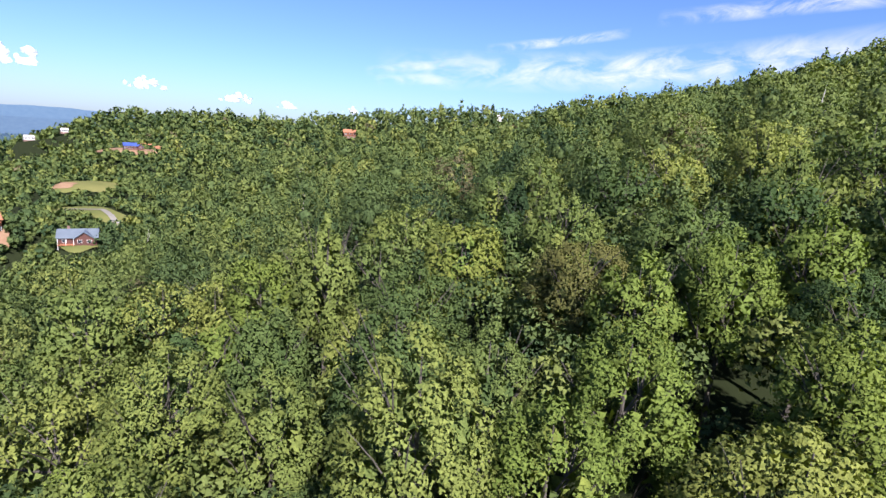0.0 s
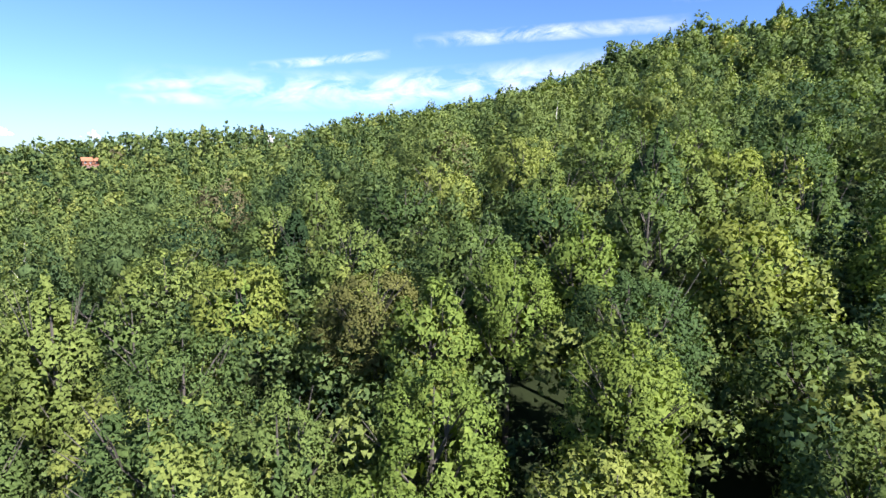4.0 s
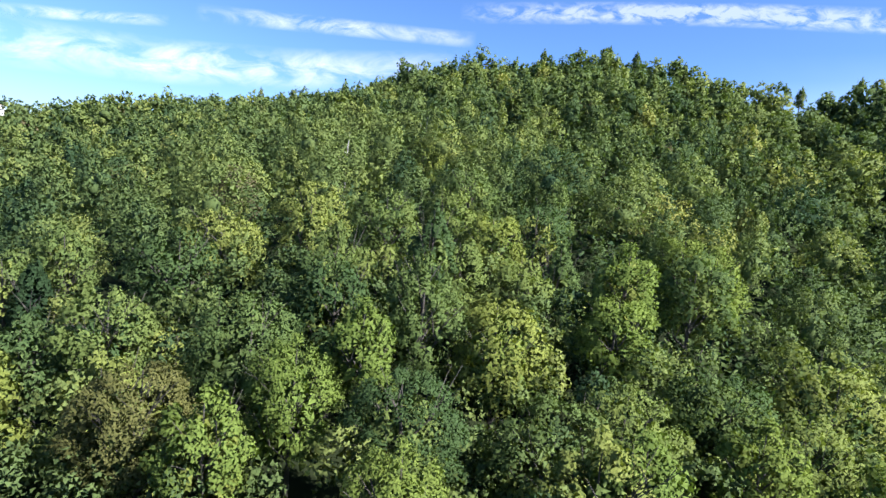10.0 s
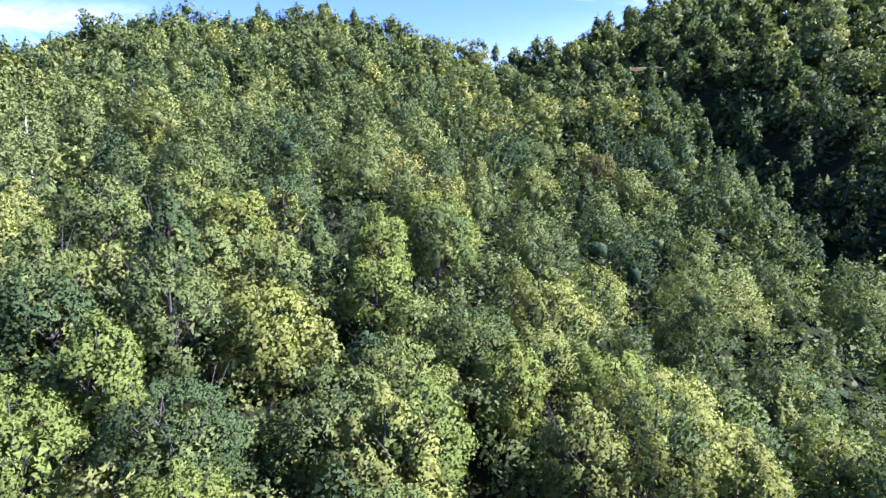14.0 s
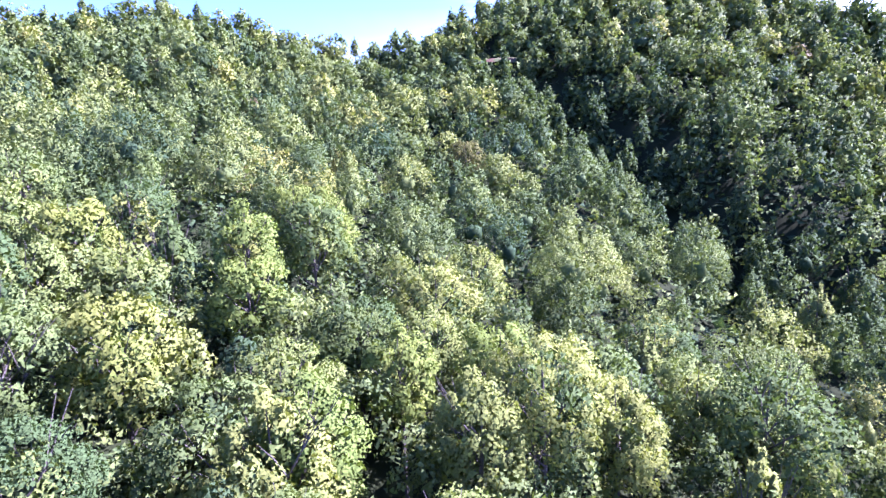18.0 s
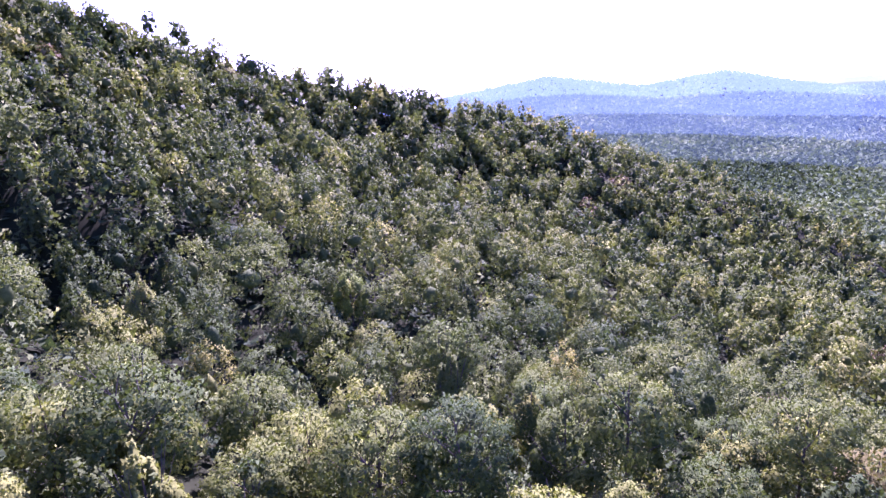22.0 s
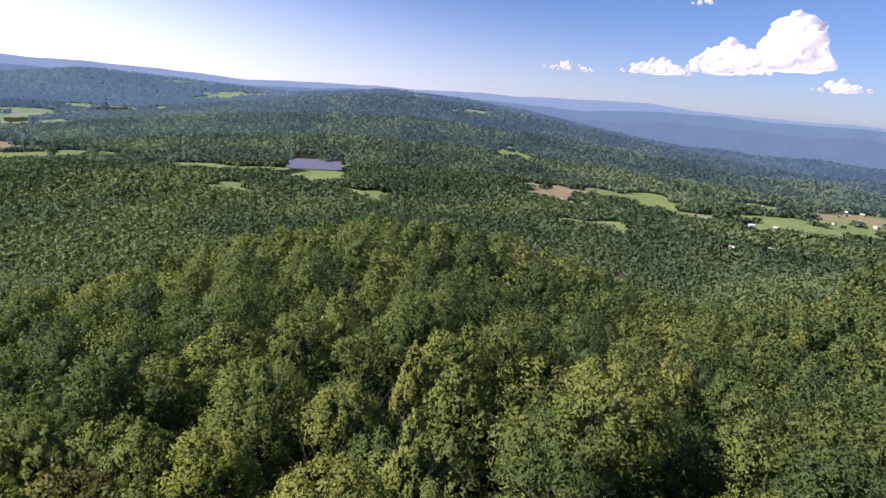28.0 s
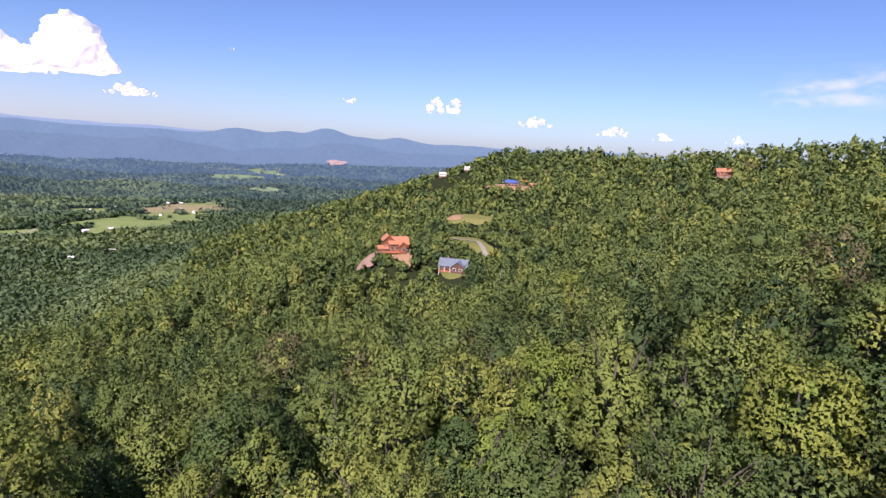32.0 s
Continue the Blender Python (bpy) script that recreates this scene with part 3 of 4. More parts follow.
def log_cabin():
    h = thing("log_cabin", facing(-195, 222, -0.2, 12), "large orange log cabin with orange shingle roofs above the trees", "house")
    part("foundation", boxed(-6.6, -4.6, -1.5, 6.6, 5.2, 0.35), STONE, h, "stone foundation")
    wing(h, 1.2, 0, 0.3, 10.5, 8.5, 5.2, 3.2, LOGS, ORANGE_ROOF, True, 4)
    wing(h, -4.2, 1.2, 0.3, 5.5, 7.5, 6.8, 2.6, LOGS, ORANGE_ROOF, False, 2)
    wing(h, 3.2, -4.6, 0.3, 3.6, 3.0, 4.6, 1.8, LOGS, ORANGE_ROOF, False, 1)
    wing(h, -7.4, -1.2, 0.2, 5.0, 6.0, 2.6, 1.2, LOGS, ORANGE_ROOF, True, 2)
    part("deck", boxed(-9.5, -7.2, 1.0, 1.0, -4.3, 1.25), TIMBER, h, "orange timber deck")
    for k in range(5):
        part("post", boxed(-9.3 + k * 2.5, -7.1, -0.8, -9.1 + k * 2.5, -6.9, 2.3), TIMBER, h)
    part("railing", boxed(-9.5, -7.15, 2.0, 1.0, -7.05, 2.15), TIMBER, h)
    part("porch_door", boxed(5.4, -4.36, 0.4, 6.3, -4.26, 2.5), WHITE_WALL, h, "white door")
    part("chimney", boxed(2.0, 0.8, 6.5, 3.0, 1.8, 9.8), STONE, h, "stone chimney")


def grey_cabin():
    h = thing("hill_cabin", facing(-140, 203, -0.2, -8), "dark red cabin with a grey metal roof among trees", "house")
    part("foundation", boxed(-6.2, -4.2, -1.5, 6.2, 4.2, 0.2), STONE, h, "stone foundation")
    wing(h, 0, 0, 0.1, 12.5, 8.4, 3.0, 2.4, RED_WALL, GREY_ROOF, True, 3)
    wing(h, 2.4, -3.4, 0.1, 6.0, 4.6, 3.0, 2.2, RED_WALL, GREY_ROOF, False, 2)
    part("porch", boxed(-6.2, -6.4, 0.5, -0.8, -4.2, 0.75), TIMBER, h, "timber porch")
    for k in range(3):
        part("post", boxed(-6.1 + k * 2.5, -6.3, -1.2, -5.9 + k * 2.5, -6.1, 2.9), WHITE_WALL, h)
    part("chimney", boxed(-3.6, 0.6, 3.6, -2.7, 1.5, 6.6), STONE, h, "stone chimney")


def blue_house():
    h = thing("hill_house", facing(-301, 519, -0.2, 5), "house with a bright blue metal roof in a dirt clearing", "house")
    part("foundation", boxed(-8.2, -5.2, -2.0, 8.2, 5.2, 0.2), RED_WALL, h, "reddish foundation")
    wing(h, -2, 0, 0.1, 11, 9, 3.8, 2.4, RED_WALL, BLUE_ROOF, True, 4)
    wing(h, 6.2, -1.0, 0.1, 5, 8, 3.0, 2.0, RED_WALL, BLUE_ROOF, False, 1)
    g = thing("outbuilding", facing(-307, 552, -0.2, -10), "outbuilding with an orange roof behind the blue house", "house", "outbuildings of the clearing")
    wing(g, 0, 0, 0, 11, 7, 3.0, 2.2, LOGS, ORANGE_ROOF, True, 3)
    g = thing("outbuilding", facing(-284, 535, -0.2, 20), "pinkish shed beside the blue house", "house", "outbuildings of the clearing")
    wing(g, 0, 0, 0, 7, 6, 2.6, 1.6, STONE, ORANGE_ROOF, True, 2)
    g = thing("outbuilding", facing(-341, 567, -0.2, 0), "small house with a pale roof on the hill", "house", "outbuildings of the clearing")
    wing(g, 0, 0, 0, 9, 7, 2.8, 2.0, RED_WALL, PALE_ROOF, True, 2)


def ridge_house(x, y, w, d, hgt, rise, wall, roof, label):
    h = thing("ridge_house", facing(x, y, -0.3, 8), label, "house", "houses on the ridge")
    part("foundation", boxed(-w / 2 - 0.2, -d / 2 - 0.2, -2, w / 2 + 0.2, d / 2 + 0.2, 0.2), STONE, h)
    wing(h, 0, 0, 0.1, w, d, hgt, rise, wall, roof, True, 3)
    part("chimney", boxed(w * 0.2, 0.3, hgt, w * 0.2 + 0.9, 1.2, hgt + rise + 1.2), STONE, h)


log_cabin()
grey_cabin()
blue_house()
ridge_house(-456, 592, 9, 7, 3.0, 2.0, WHITE_WALL, PALE_ROOF, "white house at the shoulder of the hill")
ridge_house(-456, 648, 7, 6, 2.6, 1.8, WHITE_WALL, PALE_ROOF, "pale house half hidden among trees")
ridge_house(-93, 513, 11.5, 8, 3.4, 2.6, LOGS, ORANGE_ROOF, "small house with an orange roof among trees")
ridge_house(47, 553, 7.0, 7, 6.2, 2.8, WHITE_WALL, PALE_ROOF, "white house on the crest among trees")
# yards and drives
sheet("terrace", (-207, 212, 13, 7, -45), STONE, "brown stone terrace beside the log cabin", "terrace", 0.3)
sheet("yard", (-197, 219, 17, 13, 20), DIRT, "bare earth yard of the log cabin", "yard", 0.15)
sheet("yard", (-140, 202, 10, 9, 0), GRASS, "grassy yard of the grey-roofed cabin", "yard", 0.15)
sheet("meadow", (-212, 320, 16, 20, 10), GRASS, "grassy clearing on the hillside", "meadow", 0.2)
sheet("bare_patch", (-221, 308, 8, 7, 30), DIRT, "bare orange earth at the clearing's edge", "earth", 0.45)
sheet("meadow", (-174, 262, 24, 11, -20), GRASS, "dry grass strip above the cabins", "meadow", 0.2)
sheet("yard", (-303, 518, 35, 17, 10), DIRT, "bare earth round the blue-roofed house", "yard", 0.2)
sheet("meadow", (-326, 538, 10, 14, 0), GRASS, "grass bank beside the blue-roofed house", "meadow", 0.3)
strip("driveway", [(-184, 232), (-178, 250), (-186, 262), (-172, 268), (-152, 250), (-140, 226), (-138, 214)], 2.8, GRAVEL, "pale gravel drive between the cabins", "driveway")
strip("driveway", [(-285, 523), (-309, 515), (-339, 505), (-361, 499)], 4.0, DIRT, "dirt road to the blue-roofed house", "driveway")

# ---- valley buildings ----


def valley_house(x, y, w, d, turn, wall, roof, label, group="houses in the valley"):
    h = thing("farmhouse", pose(x, y, ground_at(x, y) + 1.2, 0, 0, turn), label, "house", group)
    wing(h, 0, 0, 0, w, d, 3.4, 2.6, wall, roof)


def scatter_houses(cx, cy, spread_x, spread_y, n, label, seed):
    r = random.Random(seed)
    for k in range(n):
        x, y = cx + r.uniform(-spread_x, spread_x), cy + r.uniform(-spread_y, spread_y)
        FIELDS.append((x, y, 13, 13, 0))
        valley_house(x, y, r.uniform(8, 13), r.uniform(6, 8.5), r.uniform(0, 180), r.choice((WHITE_WALL, WHITE_WALL, STONE)), r.choice((PALE_ROOF, PALE_ROOF, BROWN_ROOF, WHITE_WALL)), label)


scatter_houses(-1010, -1640, 90, 60, 8, "long pale shed on bare earth in the valley", 3)
scatter_houses(-1370, -2790, 260, 110, 24, "white building of a distant settlement", 4)
scatter_houses(-1560, 690, 150, 120, 8, "white farmhouse beside dry pasture", 5)
scatter_houses(-1460, 20, 90, 110, 6, "pale farmhouse beside a tan field", 6)
scatter_houses(-1180, 420, 160, 160, 7, "small pale house among valley trees", 7)
scatter_houses(-2780, 1960, 260, 130, 9, "pale building on far fields", 8)
scatter_houses(-1950, 60, 160, 220, 8, "white house among woods across the valley", 9)
scatter_houses(-1180, -760, 120, 160, 5, "small house near the solar field", 10)
scatter_houses(-380, -2750, 90, 90, 4, "white house on the far hillside", 11)
for x, y, w, turn, wall, roof in ((-905, -1490, 38, 58, WHITE_WALL, PALE_ROOF), (-870, -1520, 30, 58, STONE, BROWN_ROOF), (-945, -1470, 26, 50, WHITE_WALL, PALE_ROOF), (-925, -1530, 34, 62, WHITE_WALL, WHITE_WALL)):
    FIELDS.append((x, y, 30, 26, 0))
    valley_house(x, y, w, 12, turn, wall, roof, "long pale farm shed in the valley", "sheds in the valley")
strip("road", [(-1660, 1180), (-1700, 900), (-1840, 745), (-1640, 640), (-1480, 470), (-1330, 250), (-1260, 60)], 9, GRAVEL, "pale road through the valley fields", "road", 1.5)
strip("road", [(-1420, 100), (-1520, -60), (-1780, -120), (-2050, -200)], 8, GRAVEL, "pale lane between fields", "road", 1.5)
strip("road", [(-960, -1520), (-1090, -1300), (-1330, -1120), (-1400, -900)], 8, GRAVEL, "pale road beside the valley field", "road", 1.5)
strip("road", [(-420, -2350), (-520, -2550), (-640, -2700), (-700, -2950)], 8, GRAVEL, "pale road up the far hillside", "road", 1.5)

PANEL = plain("solar_panel", [(0.3, (0.10, 0.105, 0.145)), (0.7, (0.14, 0.145, 0.19))], 0.2, 0.35)


def solar_farm():
    """Rows of tilted panels on posts."""
    cx, cy = -1440, -695
    root = thing("solar_farm", pose(cx, cy, ground_at(cx, cy) + 1.3, 0, 0, -62), "field of grey-blue solar panel rows", "solar panels")
    for k in range(24):
        x0, x1 = -78 + 5 * (k % 2), 78 - 6 * (k % 3)
        for q in range(4):
            w = (x1 - x0) / 4
            bm = boxed(x0 + q * w + 0.4, -3.2, 0, x0 + (q + 1) * w - 0.4, 3.2, 0.25)
            bmesh.ops.rotate(bm, verts=bm.verts[:], cent=(0, 0, 0), matrix=Matrix.Rotation(radians(-20), 3, "X"))
            part("solar_panel", shifted(bm, 0, -92 + k * 8.2, 3.4), PANEL, root)


FIELDS.append((-1440, -695, 92, 112, -62))
FIELDS.append((-1350, -648, 88, 55, -62))
sheet("field", (-1436, -693, 98, 118, -62), PASTURE, "green grass under the solar rows", "field", 1.0)
solar_farm()


SCAR = plain("pale_quarry_face", [(0.3, (0.17, 0.12, 0.12)), (0.7, (0.26, 0.20, 0.20))], 0.02, 0.95)


def quarry(az, el, dist, wide, tall):
    """A bare scar on the face of a far hill."""
    a = radians(az)
    out, side = Vector((-math.sin(a), math.cos(a), 0)), Vector((math.cos(a), math.sin(a), 0))
    up = (Vector((0, 0, 1)) * 0.52 + out * 0.85).normalized()
    centre = out * dist + Vector((0, 0, 239 + math.tan(radians(el)) * dist))
    bm = bmesh.new()
    hub = bm.verts.new(centre)
    rim = []
    for k in range(28):
        t = k / 28 * 2 * math.pi
        e = 1 + 0.18 * math.sin(3 * t + 1) + 0.12 * math.sin(5 * t)
        rim.append(bm.verts.new(centre + side * math.cos(t) * wide * e + up * math.sin(t) * tall * e))
    for k in range(28):
        bm.faces.new((hub, rim[k], rim[(k + 1) % 28]))
    tagged(part("quarry", bm, SCAR, None), "pale pink quarry scar on a far hillside", "quarry", kind="structure")


quarry(49.2, -2.3, 4300, 72, 34)

# ---- woods ----
rng = np.random.default_rng(7)


def forest_points():
    """A loose lattice of trees over the ridges, out to a kilometre."""
    step = 10.2
    n = int(960 / step)
    i, j = np.meshgrid(np.arange(-n, n + 1), np.arange(-n, n + 1))
    x = (i + 0.5 * (j % 2)).ravel() * step + rng.uniform(-4.3, 4.3, i.size)
    y = j.ravel() * step * 0.9 + rng.uniform(-4.3, 4.3, i.size)
    d = np.hypot(x - HOVER[0], y - HOVER[1])
    keep = (d < 950) & (d > 4) & ((canopy(x, y) > 72) | (d < 330)) & ~inside(x, y, CLEARINGS, 1.5)
    keep &= np.min(np.hypot(x[:, None] - SPX, y[:, None] - SPY), axis=1) > 5.2
    return x[keep], y[keep], d[keep]


def sight(x, y):
    """How far, in degrees, each tree top stands above the land between it and the hovering place."""
    ex, ey, ez = HOVER[0], HOVER[1], 239.0
    dx, dy = x - ex, y - ey
    d = np.hypot(dx, dy)
    own = np.arctan2(canopy(x, y) - ez, d)
    top = np.full(len(x), -9.0)
    for k in np.linspace(0.04, 0.96, 36):
        top = np.maximum(top, np.arctan2(canopy(ex + dx * k, ey + dy * k) - ez, d * k))
    return np.degrees(own - top)


fx, fy, fd = forest_points()
seen = sight(fx, fy)
far_side = (seen < -1.6) & (fd > 90)
keep = ~far_side | (rng.random(len(fx)) < 0.14)
fx, fy, fd, far_side = fx[keep], fy[keep], fd[keep], far_side[keep]
patchy = np.array([noise.noise((a / 38.0, b / 38.0, 3.1)) for a, b in zip(fx, fy)])
ftop = canopy(fx, fy) + rng.normal(-0.7, 3.0, len(fx)) + 2.2 * patchy
fground = ground(fx, fy)
ftop = np.maximum(ftop, fground + 4.5)
ftint = np.clip(0.44 + 0.25 * patchy + rng.normal(0, 0.19, len(fx)), 0, 0.9)
odd = rng.random(len(fx))
ftint = np.where(odd < 0.012, 1.0, np.where(odd < 0.022, 0.95, ftint))
fradius = rng.uniform(4.3, 7.0, len(fx))
large = rng.random(len(fx)) < 0.13
fradius = np.where(large, rng.uniform(7.4, 9.2, len(fx)), fradius)
ftop = np.where(large, ftop + 1.8, ftop)
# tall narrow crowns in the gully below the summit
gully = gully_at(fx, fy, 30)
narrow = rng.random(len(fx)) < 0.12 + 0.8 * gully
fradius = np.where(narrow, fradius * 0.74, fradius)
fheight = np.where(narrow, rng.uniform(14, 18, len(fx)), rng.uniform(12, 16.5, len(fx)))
# narrow crowns are darker; in the gully its deep shade is painted into the tint
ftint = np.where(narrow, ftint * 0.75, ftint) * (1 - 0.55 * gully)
ftop = np.where(narrow, ftop + 1.5, ftop)
fheight = np.minimum(fheight, (ftop - fground) * 0.9)
fcone = np.where(narrow, 0.6, rng.uniform(0.05, 0.45, len(fx)))

NEAR = 78.0
NEAR_IDX = np.where(fd < NEAR)[0]
mid = np.where(fd >= NEAR)[0]


def woods(idx, name, label, mat, per):
    """Joined trees: leaf clumps, smaller where the trees stand near."""
    centre = np.stack([fx[idx], fy[idx], ftop[idx] - fheight[idx] * 0.5], 1)
    leaf = np.clip(np.where(fd[idx] < 430, 0.0037, 0.0044) * fd[idx], 0.30, 4.0)
    count = np.clip(per * fradius[idx] * fheight[idx] / leaf ** 2, 12, 2600).astype(int)
    count = np.where(far_side[idx], 6, count)
    leaf = np.where(far_side[idx], 2.8, leaf)
    v, f, t, nm = foliage(rng, centre, fradius[idx], fheight[idx], ftint[idx], count, leaf, lobes=36, cone=fcone[idx], pointed=True, low=1.65)
    close = idx[(fd[idx] < 330) & ~far_side[idx]]
    inner = np.stack([fx[close], fy[close], ftop[close] - fheight[close] * 0.55], 1)
    # inner leaves get a darker tint, the crown's own shade painted in
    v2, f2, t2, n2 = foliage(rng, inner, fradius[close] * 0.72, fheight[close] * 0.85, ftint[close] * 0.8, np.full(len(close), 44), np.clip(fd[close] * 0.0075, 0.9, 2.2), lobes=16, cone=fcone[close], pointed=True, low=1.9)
    v, f, t, nm = np.concatenate([v, v2]), np.concatenate([f, f2 + len(v)]), np.concatenate([t, t2]), np.concatenate([nm, n2])
    me = raw_mesh(name, v, f, mat, t, normals=nm)
    ob = tagged(new(name, me), label, "woods", kind="stuff")
    # cores tinted darker as well: shade inside the crown put into the colour
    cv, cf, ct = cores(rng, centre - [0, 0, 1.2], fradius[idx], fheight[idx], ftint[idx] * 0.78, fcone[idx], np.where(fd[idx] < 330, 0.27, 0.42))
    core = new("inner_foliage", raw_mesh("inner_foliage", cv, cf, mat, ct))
    core.parent = ob
    tagged(core, kind="stuff")
    return ob


def undergrowth():
    """Low leafy shrubs between the stems, over the whole mountain."""
    idx = np.where(~far_side)[0]
    d = fd[idx]
    n = np.where(d < 320, 23, 7)
    tree = np.repeat(idx, n)
    x, y = fx[tree] + rng.uniform(-6, 6, len(tree)), fy[tree] + rng.uniform(-6, 6, len(tree))
    size = np.where(fd[tree] < 70, 0.5, np.where(fd[tree] < 320, 1.2, 1.9)) * rng.uniform(0.7, 1.3, len(tree))
    ok = ~inside(x, y, CLEARINGS, 0.5)
    x, y, size = x[ok], y[ok], size[ok]
    c = np.stack([x, y, ground(x, y) + rng.uniform(0.6, 3.4, len(x))], 1)
    nrm = unit(rng.normal(0, 0.5, (len(x), 3)) + [0, 0, 1])
    t1 = unit(np.cross(nrm, rng.normal(0, 1, (len(x), 3))))
    t2 = np.cross(nrm, t1)
    s = size[:, None]
    v = np.stack([c - t1 * s, c + t1 * s - t2 * s * 0.4, c + t2 * s * 1.2], 1).reshape(-1, 3)
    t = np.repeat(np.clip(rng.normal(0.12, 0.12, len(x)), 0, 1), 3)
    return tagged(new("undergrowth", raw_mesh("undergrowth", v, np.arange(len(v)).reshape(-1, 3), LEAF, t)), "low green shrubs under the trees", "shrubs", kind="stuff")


def saplings():
    """Young trees that fill the gaps of the near spur."""
    x, y = rng.uniform(-78, 82, 1350), rng.uniform(-74, 84, 1350)
    d = np.hypot(x - HOVER[0], y - HOVER[1])
    x, y, d = x[d < 75], y[d < 75], d[d < 75]
    top = ground(x, y) + rng.uniform(7.5, 15.5, len(x))
    rad, hgt = rng.uniform(2.0, 3.4, len(x)), rng.uniform(5, 8, len(x))
    tint = np.clip(rng.normal(0.42, 0.18, len(x)), 0.05, 0.92)
    c = np.stack([x, y, top - hgt * 0.5], 1)
    v, f, t, nm = foliage(rng, c, rad, hgt, tint, np.full(len(x), 330), np.full(len(x), 0.38), lobes=20, cone=rng.uniform(0, 0.4, len(x)), pointed=True)
    return tagged(new("young_woods", raw_mesh("young_woods", v, f, LEAF, t, normals=nm)), "young green trees filling the gaps between crowns", "woods", kind="stuff")


def bank_shrubs():
    """Bushes and low trees on the banks round the clearings."""
    px, py = [], []
    for cx, cy, a, b, turn in CLEARINGS:
        n = int(26 + 3.2 * (a + b))
        ang = rng.uniform(0, 2 * np.pi, n)
        k = rng.uniform(0, 16, n)
        px.append(cx + np.cos(ang) * (a + k))
        py.append(cy + np.sin(ang) * (b + k))
    x, y = np.concatenate(px), np.concatenate(py)
    ok = ~inside(x, y, CLEARINGS, 0.8)
    x, y = x[ok], y[ok]
    rad, hgt = rng.uniform(1.6, 3.2, len(x)), rng.uniform(2.2, 5.2, len(x))
    c = np.stack([x, y, ground(x, y) + hgt * 0.5 - 0.3], 1)
    tint = np.clip(rng.normal(0.4, 0.2, len(x)), 0.05, 0.9)
    d = np.hypot(x, y)
    v, f, t, nm = foliage(rng, c, rad, hgt, tint, np.full(len(x), 60), np.clip(d * 0.005, 0.8, 2.6), lobes=12, pointed=True, low=1.9)
    return tagged(new("bank_shrubs", raw_mesh("bank_shrubs", v, f, LEAF, t, normals=nm)), "green bushes and low trees round the clearings", "shrubs", kind="stuff")


def understorey():
    """Lower trees between the crowns of the slopes, in their half shade."""
    idx = np.where((fd > 66) & (fd < 340) & ~far_side & (fx > -130))[0]
    idx = np.concatenate([idx, idx[fx[idx] > 30]])
    x, y = fx[idx] + rng.uniform(-5.5, 5.5, len(idx)), fy[idx] + rng.uniform(-5.5, 5.5, len(idx))
    d = np.hypot(x, y)
    ok = ~inside(x, y, CLEARINGS, 3.0)
    x, y, d = x[ok], y[ok], d[ok]
    hgt = rng.uniform(7.5, 11, len(x))
    top = ground(x, y) + rng.uniform(9.0, 12.5, len(x))
    c = np.stack([x, y, top - hgt * 0.5], 1)
    tint = np.clip(rng.normal(0.36, 0.16, len(x)), 0.02, 0.85)
    v, f, t, nm = foliage(rng, c, rng.uniform(3.4, 5.2, len(x)), hgt, tint, np.full(len(x), 50), np.clip(d * 0.0075, 0.8, 2.4), lobes=16, cone=rng.uniform(0.1, 0.5, len(x)), pointed=True, low=1.8)
    return tagged(new("understorey", raw_mesh("understorey", v, f, LEAF, t, normals=nm)), "lower green trees in half shade between taller crowns", "woods", kind="stuff")


saplings()
understorey()
bank_shrubs()
undergrowth()
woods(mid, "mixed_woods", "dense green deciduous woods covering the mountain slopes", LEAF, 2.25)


# ---- valley woods ----
def far_points(r0, r1, a0, a1, step):
    """Scatter whose spacing grows with the distance."""
    out = []
    r = r0
    while r < r1:
        n = int(radians(a1 - a0) / step)
        a = radians(a0) + (np.arange(n) + rng.uniform(-0.45, 0.45, n)) * step
        rr = r * (1 + rng.uniform(-0.5, 0.5, n) * step)
        out.append(np.stack([-np.sin(a) * rr, np.cos(a) * rr], 1))
        r *= 1 + step * 0.9
    return np.concatenate(out)


def valley_woods(name, r0, r1, a0, a1, mat, label, step=0.0076):
    p = far_points(r0, r1, a0, a1, step)
    clump = np.array([noise.noise((a / 48.0, b / 48.0, 4.4)) for a, b in p])
    clump[np.hypot(p[:, 0] + 1420, p[:, 1] + 680) < 190] = 0
    p = p[~inside(p[:, 0], p[:, 1], FIELDS, 4.0) | (clump > 0.47)]
    p = p[(canopy(p[:, 0], p[:, 1]) <= 72) | (np.hypot(p[:, 0], p[:, 1]) > 945)]
    p = p[sight(p[:, 0], p[:, 1]) > -0.7]
    x, y = p[:, 0], p[:, 1]
    d = np.hypot(x, y)
    r = d * step * rng.uniform(0.55, 0.95, len(x))
    h = np.clip(r * 1.5, 8, 30) * rng.uniform(0.7, 1.2, len(x))
    top = ground(x, y) + np.clip(h, 7, 13)
    centre = np.stack([x, y, top - h * 0.5], 1)
    pn = np.array([noise.noise((a / 160.0, b / 160.0, 7.7)) for a, b in zip(x, y)])
    pw = np.array([noise.noise((a / 420.0, b / 420.0, 2.2)) for a, b in zip(x, y)])
    tint = np.clip(0.42 + 0.75 * pn + 0.7 * pw + rng.normal(0, 0.06, len(x)), 0, 1)
    v, f, t, nm = foliage(rng, centre, r, h, tint, np.full(len(x), 12), d * 0.0050, lobes=6, pointed=True, smooth=1.8)
    ob = tagged(new(name, raw_mesh(name, v, f, mat, t, normals=nm)), label, "woods", kind="stuff")


